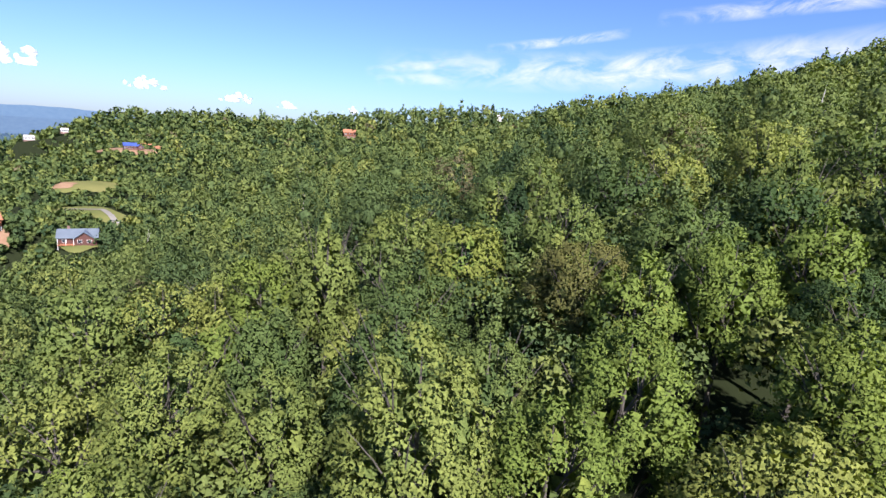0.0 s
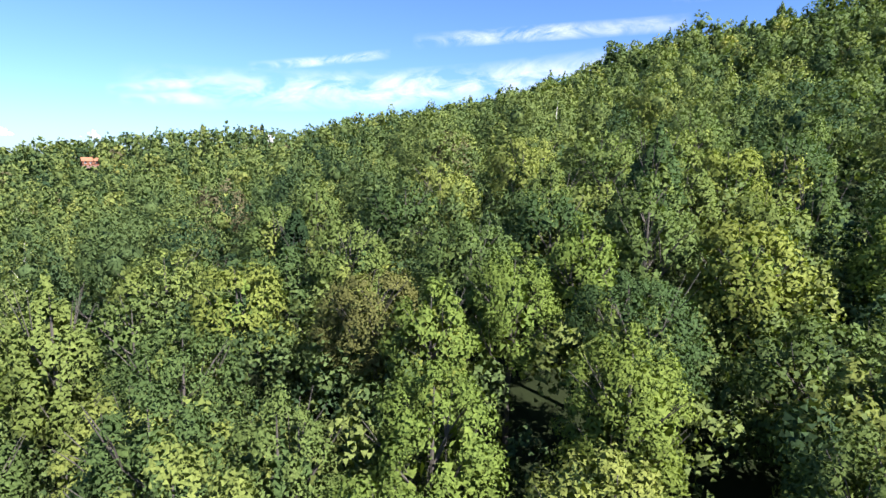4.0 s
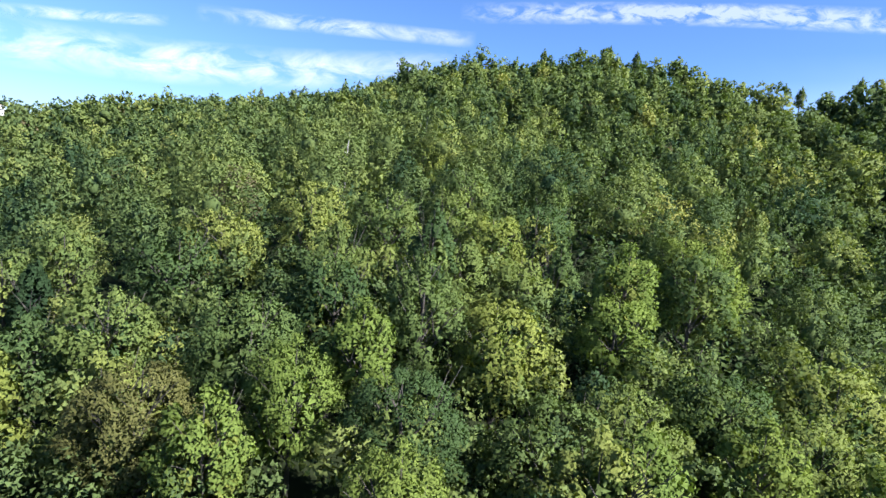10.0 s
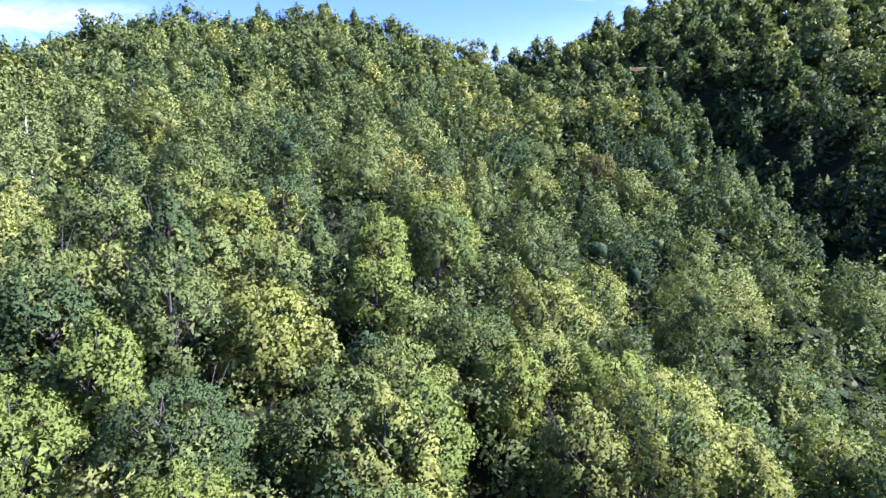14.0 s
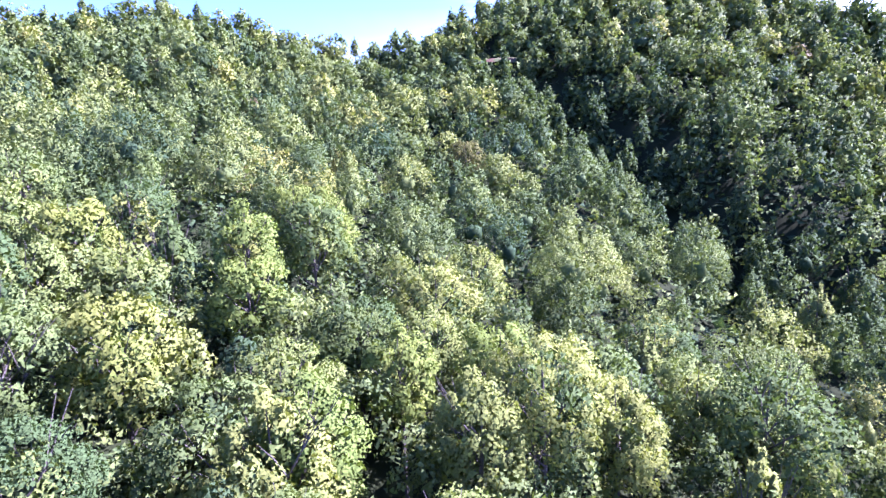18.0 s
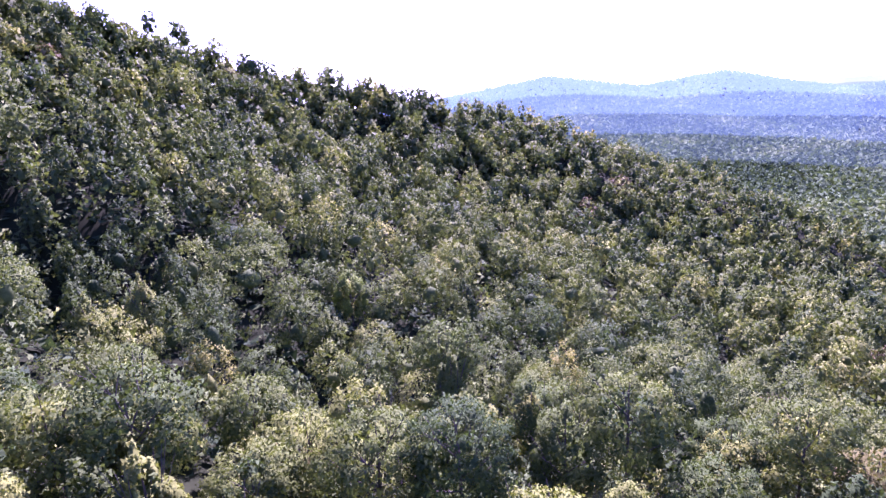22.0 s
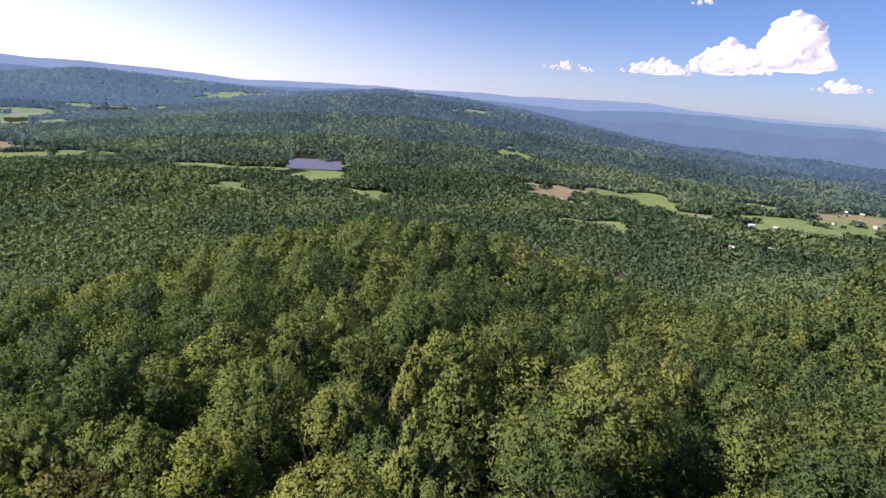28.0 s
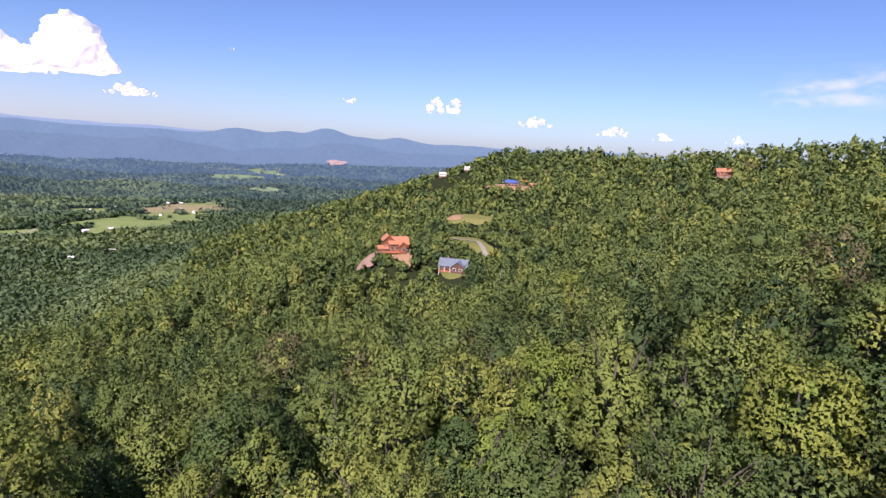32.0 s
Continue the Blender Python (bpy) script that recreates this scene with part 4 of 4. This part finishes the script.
# woods of the valley; the belts past 1.6 km are the backdrop, haze painted in: bluer and paler with the distance and
# below the sun
VALLEY_LEAF = leaf_material("valley_leaf", VALLEY_STOPS, "attribute", None, 0.0, 1.0, 0.3, 0.45)
for r0, r1 in ((400, 950), (950, 1250), (1250, 1600)):
    valley_woods("valley_woods", r0, r1, 32, 216, VALLEY_LEAF, "dark green mixed woods on the valley floor")
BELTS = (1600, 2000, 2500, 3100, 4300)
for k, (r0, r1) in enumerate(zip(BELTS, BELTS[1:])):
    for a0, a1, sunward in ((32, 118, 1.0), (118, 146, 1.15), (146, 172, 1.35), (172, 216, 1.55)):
        # painted haze: blue emission over dimmed leaf colours
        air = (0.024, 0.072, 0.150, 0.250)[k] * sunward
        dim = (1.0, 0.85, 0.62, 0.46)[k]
        far_leaf = leaf_material("hazed_leaf", [(p, tuple(v * dim for v in c)) for p, c in VALLEY_STOPS], "attribute", ((0.125 + 0.05 * (sunward - 1), 0.225 + 0.11 * (sunward - 1), 0.395 - 0.04 * (sunward - 1)), air),
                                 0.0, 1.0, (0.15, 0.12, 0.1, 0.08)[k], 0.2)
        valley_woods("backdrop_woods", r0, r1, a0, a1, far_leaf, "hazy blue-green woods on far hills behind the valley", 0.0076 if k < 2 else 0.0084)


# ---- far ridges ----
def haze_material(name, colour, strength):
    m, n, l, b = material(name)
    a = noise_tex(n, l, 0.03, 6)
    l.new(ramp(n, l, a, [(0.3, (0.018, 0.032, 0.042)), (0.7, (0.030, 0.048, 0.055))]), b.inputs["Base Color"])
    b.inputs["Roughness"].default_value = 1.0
    # distance haze painted on the ridges as a blue glow
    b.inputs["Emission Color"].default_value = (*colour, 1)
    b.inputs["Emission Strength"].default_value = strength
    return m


def far_ridge(name, radius, base_el, swing, seed, mat, label, peaks=()):
    """A long mountain range round the horizon, folded into spurs; peaks of (azimuth, extra degrees, half width)."""
    n, rows = 900, 9
    a = np.arange(n) / n * 2 * np.pi
    el = np.zeros(n)
    for k, amp in ((3, 0.35), (7, 0.5), (13, 0.4), (23, 0.3), (41, 0.16), (67, 0.1), (131, 0.05)):
        el += amp * np.sin(k * a + seed * (k + 1.7))
    el = base_el + swing * el
    for az, up, half in peaks:
        away = (np.degrees(a) - az + 180) % 360 - 180
        el += up * np.exp(-(away / half) ** 2)
    verts, faces = [], []
    for q in range(rows):
        s = q / (rows - 1)
        fold = 0.006 * s * (1 - s) * (np.sin(61 * a + 4 * s + seed) + np.sin(97 * a - 3 * s) + 0.7 * np.sin(173 * a + 6 * s))
        rad = radius * (1 - 0.07 * s + fold)
        z = 239 + np.tan(np.radians(el)) * radius
        z = (z - 15) * (1 - s) ** 1.15 + 15
        verts.append(np.stack([-np.sin(a) * rad, np.cos(a) * rad, z], 1))
    for q in range(rows - 1):
        i = q * n + np.arange(n)
        j = q * n + (np.arange(n) + 1) % n
        faces.append(np.stack([i, i + n, j + n, j], 1))
    me = raw_mesh(name, np.concatenate(verts), np.concatenate(faces), mat, smooth=True)
    return tagged(new(name, me), label, "mountains", kind="structure")


# ranges whose blue is painted haze, weaker towards the nearest
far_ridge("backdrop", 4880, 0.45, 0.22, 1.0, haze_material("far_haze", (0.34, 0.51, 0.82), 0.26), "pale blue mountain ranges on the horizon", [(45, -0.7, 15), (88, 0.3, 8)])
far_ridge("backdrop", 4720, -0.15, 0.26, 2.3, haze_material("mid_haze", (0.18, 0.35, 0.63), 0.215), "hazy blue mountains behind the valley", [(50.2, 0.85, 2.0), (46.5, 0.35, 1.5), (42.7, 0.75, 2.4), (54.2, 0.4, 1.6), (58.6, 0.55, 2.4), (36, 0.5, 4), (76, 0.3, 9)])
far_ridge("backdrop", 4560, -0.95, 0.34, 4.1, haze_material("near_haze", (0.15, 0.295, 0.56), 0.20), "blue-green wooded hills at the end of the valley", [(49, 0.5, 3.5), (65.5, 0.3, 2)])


# ---- clouds ----
def cloud_material():
    m, n, l, b = material("cloud")
    b.inputs["Base Color"].default_value, b.inputs["Roughness"].default_value = (0.74, 0.74, 0.76, 1), 1.0
    b.inputs["Specular IOR Level"].default_value = 0.0
    t = n.new("ShaderNodeBsdfTranslucent")
    t.inputs["Color"].default_value = (0.74, 0.75, 0.79, 1)
    s = n.new("ShaderNodeMixShader")
    s.inputs[0].default_value = 0.45
    l.new(b.outputs[0], s.inputs[1])
    l.new(t.outputs[0], s.inputs[2])
    thin = n.new("ShaderNodeMixShader")
    thin.inputs[0].default_value = 0.55
    l.new(s.outputs[0], thin.inputs[1])
    l.new(n.new("ShaderNodeBsdfTransparent").outputs[0], thin.inputs[2])
    l.new(thin.outputs[0], n["Material Output"].inputs["Surface"])
    return m


CLOUD = cloud_material()


def on_dome(az, el, r):
    a, e = radians(az), radians(el)
    return Vector((-math.sin(a) * math.cos(e) * r, math.cos(a) * math.cos(e) * r, 239 + math.sin(e) * r))


def cumulus(az, el, wide, tall, lumps, seed, label):
    """A heap of billows on a flat base; width and height in degrees."""
    r = random.Random(seed)
    dist = 4700.0
    unit_m = dist * math.pi / 180
    bm = bmesh.new()
    c = on_dome(az, el, dist)
    side = Vector((-math.cos(radians(az)), -math.sin(radians(az)), 0))
    away = Vector((-math.sin(radians(az)), math.cos(radians(az)), 0))
    for k in range(lumps):
        u = r.gauss(0, 0.25)
        u = max(-0.5, min(0.5, u))
        peak = (1 - (abs(u) / 0.55) ** 1.5)
        v = r.random() ** 1.3 * max(0.12, peak) * tall
        rad = unit_m * (0.16 + 0.18 * r.random()) * tall * (0.45 + 0.6 * peak) * max(1.0, wide / tall / 3.2) ** 0.6
        p = c + side * (u * wide * unit_m) + Vector((0, 0, v * unit_m)) + away * r.uniform(-0.2, 0.2) * tall * unit_m
        made = bmesh.ops.create_icosphere(bm, subdivisions=2 if rad < 30 else 3, radius=rad, matrix=Matrix.Translation(p))["verts"]
        for w in made:
            d = (w.co - p).normalized()
            w.co += d * rad * (0.5 * noise.noise(w.co / (rad * 0.9)) + 0.34 * noise.noise(w.co / (rad * 0.38)))
            if w.co.z < c.z - rad * 0.25:
                w.co.z = c.z - rad * 0.25 + (w.co.z - c.z + rad * 0.25) * 0.2
    for f in bm.faces:
        f.smooth = True
    ob = part("cumulus_cloud", bm, CLOUD, None)
    ob.visible_shadow = False
    return tagged(ob, label, "cloud", "clouds", "structure")


cumulus(71.8, 4.7, 5.4, 3.7, 90, 1, "large billowing white cumulus cloud")
cumulus(76.6, 4.1, 6.8, 2.2, 70, 21, "white shoulder of the large cumulus cloud")
cumulus(82.6, 3.7, 6.0, 1.2, 34, 2, "low ragged white cloud")
cumulus(91.0, 3.5, 5.0, 0.5, 18, 3, "thin white cloud bank")
cumulus(67.6, 2.9, 4.6, 0.8, 22, 4, "small flat white cloud")
cumulus(48.0, 3.8, 1.7, 0.6, 9, 5, "small white cloud puff")
cumulus(39.3, 3.4, 1.9, 1.3, 12, 6, "white heart-shaped cloud puff")
cumulus(37.2, 3.5, 1.8, 1.2, 11, 22, "white cloud puff beside another")
cumulus(29.1, 2.5, 3.8, 0.9, 22, 7, "small white cloud over the ridge")
cumulus(21.0, 2.0, 3.2, 0.8, 18, 8, "small white cloud over the ridge")
cumulus(16.4, 1.8, 2.2, 0.8, 12, 9, "small white cloud over the ridge")
cumulus(10.2, 1.8, 1.6, 0.7, 9, 10, "small white cloud over the ridge")
cumulus(59.2, 7.7, 0.7, 0.3, 4, 11, "tiny white cloud wisp")
cumulus(105.9, 2.8, 0.8, 0.3, 4, 12, "tiny white cloud wisp")
cumulus(79.4, 9.7, 2.6, 0.5, 10, 13, "thin white cloud wisp")


def cirrus_material(name, strength, patchy_at):
    m, n, l, b = material(name)
    c = n.new("ShaderNodeUVMap")
    mp = n.new("ShaderNodeMapping")
    mp.inputs["Scale"].default_value = (1.0, 0.25, 1.0)
    l.new(c.outputs[0], mp.inputs["Vector"])
    t = n.new("ShaderNodeTexNoise")
    t.inputs["Scale"].default_value, t.inputs["Detail"].default_value, t.inputs["Roughness"].default_value = patchy_at, 8, 0.62
    t.inputs["Distortion"].default_value = 0.6
    l.new(mp.outputs[0], t.inputs["Vector"])
    a = n.new("ShaderNodeAttribute")
    a.attribute_name = "edge"
    lo = math_node(n, l, "SUBTRACT", t.outputs[0], 0.40)
    al = math_node(n, l, "MULTIPLY", math_node(n, l, "MULTIPLY", lo, 3.2), a.outputs["Fac"])
    al = math_node(n, l, "MINIMUM", math_node(n, l, "MAXIMUM", al, 0.0), strength)
    e = n.new("ShaderNodeEmission")
    e.inputs["Color"].default_value, e.inputs["Strength"].default_value = (0.93, 0.95, 1.0, 1), 0.42
    tr = n.new("ShaderNodeBsdfTransparent")
    s = n.new("ShaderNodeMixShader")
    l.new(al, s.inputs[0])
    l.new(tr.outputs[0], s.inputs[1])
    l.new(e.outputs[0], s.inputs[2])
    l.new(s.outputs[0], n["Material Output"].inputs["Surface"])
    return m


THIN = cirrus_material("thin_cirrus", 0.55, 5.0)
BRIGHT = cirrus_material("bright_cirrus", 0.7, 4.0)
PUFFS = cirrus_material("broken_cirrus", 0.42, 9.0)


def cirrus(az0, el0, az1, el1, width, mat, label, bow=0.0):
    """A streak of high cloud on the dome; angles and width in degrees."""
    nu, nv, r = 40, 9, 4820.0
    v, edge, uv = [], [], []
    for i in range(nu + 1):
        u = i / nu
        for j in range(nv + 1):
            w = j / nv
            el = el0 + (el1 - el0) * u + bow * math.sin(u * math.pi) + (w - 0.5) * width
            v.append(on_dome(az0 + (az1 - az0) * u, el, r))
            edge.append(math.sin(math.pi * u) ** 0.6 * math.sin(math.pi * w) ** 1.2)
            uv.append((u * abs(az1 - az0) * 0.22 / 4, w * width * 0.5))
    f = [(i * (nv + 1) + j, (i + 1) * (nv + 1) + j, (i + 1) * (nv + 1) + j + 1, i * (nv + 1) + j + 1) for i in range(nu) for j in range(nv)]
    me = raw_mesh("cirrus_cloud", [p[:] for p in v], f, mat)
    at = me.attributes.new("edge", "FLOAT", "POINT")
    at.data.foreach_set("value", np.array(edge, np.float32))
    lay = me.uv_layers.new(name="UVMap")
    idx = np.array(f).ravel()
    lay.data.foreach_set("uv", np.array(uv, np.float32)[idx].ravel())
    ob = new("cirrus_cloud", me)
    ob.visible_shadow = False
    return tagged(ob, label, "cloud", "clouds", "structure")


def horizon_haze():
    """Pale haze low over the horizon, a glowing shell brightest below the sun."""
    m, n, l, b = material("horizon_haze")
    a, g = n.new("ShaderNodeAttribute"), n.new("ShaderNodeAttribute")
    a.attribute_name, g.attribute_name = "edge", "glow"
    # painted glow for the haze; its strong side stands in for sun glare
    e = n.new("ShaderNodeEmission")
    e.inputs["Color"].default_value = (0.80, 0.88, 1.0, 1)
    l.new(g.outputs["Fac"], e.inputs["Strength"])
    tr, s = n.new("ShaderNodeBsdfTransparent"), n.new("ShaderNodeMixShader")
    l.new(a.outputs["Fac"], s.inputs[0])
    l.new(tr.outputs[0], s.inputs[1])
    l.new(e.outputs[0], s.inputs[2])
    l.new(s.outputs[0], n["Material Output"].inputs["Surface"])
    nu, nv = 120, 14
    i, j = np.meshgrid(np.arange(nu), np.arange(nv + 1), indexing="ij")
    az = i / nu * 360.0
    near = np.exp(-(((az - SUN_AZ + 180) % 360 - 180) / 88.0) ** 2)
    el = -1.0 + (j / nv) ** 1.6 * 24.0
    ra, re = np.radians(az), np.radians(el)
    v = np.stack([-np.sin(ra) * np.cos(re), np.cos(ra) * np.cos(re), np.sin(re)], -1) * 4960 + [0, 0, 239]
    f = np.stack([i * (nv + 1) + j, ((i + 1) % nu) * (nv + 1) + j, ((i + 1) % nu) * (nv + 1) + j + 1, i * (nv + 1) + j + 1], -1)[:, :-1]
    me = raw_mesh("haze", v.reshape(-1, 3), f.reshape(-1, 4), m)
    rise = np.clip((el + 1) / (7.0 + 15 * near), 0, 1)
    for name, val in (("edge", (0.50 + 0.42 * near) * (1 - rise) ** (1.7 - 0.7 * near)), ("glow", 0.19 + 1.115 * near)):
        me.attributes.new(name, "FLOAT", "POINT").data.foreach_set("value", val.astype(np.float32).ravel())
    ob = new("haze", me)
    ob.visible_shadow = False
    tagged(ob, "pale haze low over the horizon", "haze", kind="structure")


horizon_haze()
cirrus(8, 6.6, -45, 10.6, 4.2, BRIGHT, "broad white streak of high cloud above the ridge", -0.9)
cirrus(-19, 12.2, -46, 13.4, 1.7, BRIGHT, "bright thin streak of high cloud", 0.3)
cirrus(9, 6.0, -2, 7.9, 1.2, THIN, "faint streak of high cloud")
cirrus(-3, 9.0, -17, 11.0, 1.1, THIN, "faint streak of high cloud")
cirrus(-44, 15.8, -93, 13.4, 2.1, PUFFS, "ragged band of high white cloud", 1.8)
cirrus(8, 5.3, 0, 5.9, 1.2, THIN, "faint streak of high cloud")


# ---- near trees ----
def tube(bm, pts, radii, sides=6):
    """A tapered limb along points."""
    rings = []
    for i, p in enumerate(pts):
        p = Vector(p)
        d = (Vector(pts[min(i + 1, len(pts) - 1)]) - Vector(pts[max(i - 1, 0)])).normalized()
        u = d.orthogonal().normalized()
        w = d.cross(u)
        rings.append([bm.verts.new(p + (u * math.cos(a) + w * math.sin(a)) * radii[i]) for a in (k / sides * 2 * math.pi for k in range(sides))])
    for r0, r1 in zip(rings, rings[1:]):
        for k in range(sides):
            bm.faces.new((r0[k], r0[(k + 1) % sides], r1[(k + 1) % sides], r1[k]))
    bm.faces.new(rings[-1])
    return bm


def trunk_mesh(rnd, height, radius, crown):
    """A trunk with limbs that reach into the crown; the top of the crown is at z = 0."""
    bm = bmesh.new()
    lean = (rnd.uniform(-0.6, 0.6), rnd.uniform(-0.6, 0.6))
    pts = [(lean[0] * k * k, lean[1] * k * k, -height + (height - 1.6) * k) for k in (0, 0.08, 0.35, 0.6, 0.8, 1.0)]
    tube(bm, pts, [0.42, 0.27, 0.22, 0.17, 0.11, 0.03])
    for i in range(8):
        a = i * 2.4 + rnd.uniform(-0.4, 0.4)
        z0 = -crown * rnd.uniform(0.45, 1.0)
        z1 = min(-0.9, z0 + crown * rnd.uniform(0.25, 0.5))
        r = radius * rnd.uniform(0.5, 0.78)
        mid_p = (math.cos(a) * r * 0.45, math.sin(a) * r * 0.45, z0 + (z1 - z0) * 0.35)
        end = (math.cos(a + 0.25) * r, math.sin(a + 0.25) * r, z1)
        tube(bm, [(0, 0, z0), mid_p, end], [0.09, 0.055, 0.02], 5)
        for q in (-0.5, 0.55):
            tip = (math.cos(a + q) * r * 0.95, math.sin(a + q) * r * 0.95, z1 - rnd.uniform(0.1, 0.8))
            tube(bm, [mid_p, ((mid_p[0] + tip[0]) / 2, (mid_p[1] + tip[1]) / 2, (mid_p[2] + tip[2]) / 2 + 0.25), tip], [0.06, 0.04, 0.015], 4)
    return bm


TREE_KINDS = {}


def tree_kind(key, name, label, mat, radius, crown, cone, seed, count, leaf, lobes=16):
    """A tree to copy, its crown's top at the origin."""
    g = np.random.default_rng(seed)
    rnd = random.Random(seed)
    root = thing(name, Matrix.Identity(4), label, "tree", "trees of the near spur")
    part("trunk", trunk_mesh(rnd, 20.0, radius, crown), BARK, root, "grey tapered trunk with bare limbs")
    one = lambda v: np.array([v], float)
    centre = np.array([[0, 0, -crown * 0.5]])
    v, f, t, nm = foliage(g, centre, one(radius), one(crown), one(0.5), np.array([count]), one(leaf), lobes=lobes, cone=one(cone), pointed=True, low=1.7)
    crown_ob = new("crown", raw_mesh("crown", v, f, mat, t, normals=nm))
    crown_ob.parent = root
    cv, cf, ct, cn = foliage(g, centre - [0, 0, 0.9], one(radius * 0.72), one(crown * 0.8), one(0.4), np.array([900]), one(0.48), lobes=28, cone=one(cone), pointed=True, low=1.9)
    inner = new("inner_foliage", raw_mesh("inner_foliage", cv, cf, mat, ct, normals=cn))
    inner.parent = crown_ob
    TREE_KINDS[key] = root


GREEN_LABEL = "green broadleaf tree with a rounded leafy crown"
for k in range(5):
    tree_kind("g%d" % k, "oak_tree", GREEN_LABEL, LEAF_TREE, (5.6, 6.6, 5.2, 7.0, 6.0)[k], (12.5, 13.5, 13.5, 13, 14.5)[k], (0.15, 0, 0.35, 0.05, 0.4)[k], 40 + k, 7200, 0.27, (54, 66, 48, 70, 58)[k])
for k in range(3):
    tree_kind("f%d" % k, "oak_tree", GREEN_LABEL, LEAF_TREE, (5.6, 6.4, 5.2)[k], (13, 14, 14)[k], (0.15, 0.05, 0.3)[k], 90 + k, 12500, 0.20, (80, 96, 70)[k])
for k in range(4):
    tree_kind("m%d" % k, "oak_tree", GREEN_LABEL, LEAF_TREE, (5.4, 6.3, 5.0, 6.8)[k], (12.5, 13, 13.5, 12.5)[k], (0.15, 0.05, 0.4, 0.1)[k], 130 + k, 3800, 0.34, (40, 48, 36, 52)[k])
tree_kind("fy", "maple_tree", "yellow-green broadleaf tree with an open crown", LEAF_YELLOW, 4.9, 12.5, 0.15, 95, 10500, 0.19, 60)
tree_kind("fb", "oak_tree", "oak with a browning crown", LEAF_BROWN, 6.0, 12.5, 0.05, 96, 12500, 0.20, 84)
tree_kind("p0", "tulip_poplar", "tall narrow green broadleaf tree", LEAF_TREE, 4.2, 16, 0.55, 51, 4600, 0.34, 50)
tree_kind("y0", "maple_tree", "broadleaf tree turning yellow at its top", LEAF_YELLOW, 4.6, 12.5, 0.25, 61, 4600, 0.31, 44)
tree_kind("y1", "maple_tree", "yellow-green broadleaf tree with an open crown", LEAF_YELLOW, 5.4, 13, 0.1, 62, 4800, 0.33, 48)
tree_kind("b0", "oak_tree", "oak with a browning crown", LEAF_BROWN, 6.4, 12.5, 0.05, 71, 5200, 0.34, 62)
tree_kind("c0", "pine_tree", "dark green conifer with dense needles", NEEDLE, 3.6, 13, 0.75, 81, 4200, 0.32, 44)


def plant(key, x, y, top, turn, scale):
    src = TREE_KINDS[key]
    ob = copy_thing(src, Matrix.LocRotScale((x, y, top), Euler((0, 0, turn)), None))
    ob.scale = (scale, scale, scale * 1.02)
    return ob


for key, x, y in SPECIAL:
    plant(key, x, y, float(canopy(x, y)) + 0.2, rng.uniform(0, 6.3), rng.uniform(0.92, 1.08))
for i in NEAR_IDX:
    u = rng.random()
    if fd[i] < 33:
        plant("f%d" % rng.integers(0, 3) if u > 0.1 else "fy", fx[i], fy[i], ftop[i], rng.uniform(0, 6.3), rng.uniform(0.9, 1.12))
        continue
    if fd[i] > 56 and not narrow[i] and u > 0.06:
        plant("m%d" % rng.integers(0, 4), fx[i], fy[i], ftop[i], rng.uniform(0, 6.3), rng.uniform(0.85, 1.2))
        continue
    key = "p0" if narrow[i] else ("y%d" % rng.integers(0, 2) if u < 0.045 else "b0" if u < 0.055 else "g%d" % rng.integers(0, 5))
    plant(key, fx[i], fy[i], ftop[i], rng.uniform(0, 6.3), rng.uniform(0.9, 1.2))
# trees that stand out above the skyline, bare snags, and the bare slope under the summit
for az, d, up, k in ((-25, 500, 7, "p0"), (-27, 497, 5, "g2"), (-30.4, 460, 6, "p0"), (-12.4, 540, 4, "g2"), (-42, 374, 5, "c0"), (-53, 340, 5, "p0"), (-59.4, 325, 5, "p0"),
                      (-76.3, 300, 8, "p0"), (-80.4, 304, 5, "p0"), (-81.6, 304, 4, "g2"), (-36.6, 410, 4, "p0"), (1.4, 556, 5, "p0"), (-4.0, 548, 4, "c0"), (-89, 312, 3, "g2"), (-66.5, 310, 3, "p0"), (-62, 318, 4, "p0")):
    px, py = 3 - math.sin(radians(az)) * d, 5 + math.cos(radians(az)) * d
    plant(k, px, py, float(canopy(px, py)) + up, rng.uniform(0, 6.3), 0.8)


def snag(x, y, tall, seed):
    """A bare pale dead tree."""
    rnd = random.Random(seed)
    base = ground_at(x, y)
    bm = bmesh.new()
    tube(bm, [(0, 0, 0), (0.2, 0.1, tall * 0.4), (0.1, -0.2, tall * 0.75), (0.5, 0.0, tall)], [0.24, 0.18, 0.10, 0.03])
    for k in range(5):
        a, z0 = k * 2.3 + rnd.random(), tall * rnd.uniform(0.5, 0.9)
        tube(bm, [(0.1, 0, z0), (math.cos(a) * 1.2, math.sin(a) * 1.2, z0 + 0.9), (math.cos(a) * 2.1, math.sin(a) * 2.1, z0 + 2.4)], [0.06, 0.04, 0.015], 5)
    ob = part("dead_tree", bm, PALE_BARK, None)
    ob.matrix_world = pose(x, y, base)
    tagged(ob, "bare pale dead tree standing among green crowns", "tree", "dead trees")


PALE_BARK = plain("pale_dead_wood", [(0.25, (0.30, 0.28, 0.25)), (0.75, (0.48, 0.45, 0.41))], 2.0, 0.9, 0.3)
for k, (x, y) in enumerate(((71, 108), (-35, 132), (-72, 264), (112, 128), (-95, 170))):
    snag(x, y, float(canopy(x, y)) + 1.2 - ground_at(x, y), k)
sheet("bare_slope", (255, 1, 4.5, 9, 5), RED_EARTH, "bare reddish earth slope below the summit", "earth", 0.4)
for root in TREE_KINDS.values():
    for o in (*root.children_recursive, root):
        bpy.data.objects.remove(o)
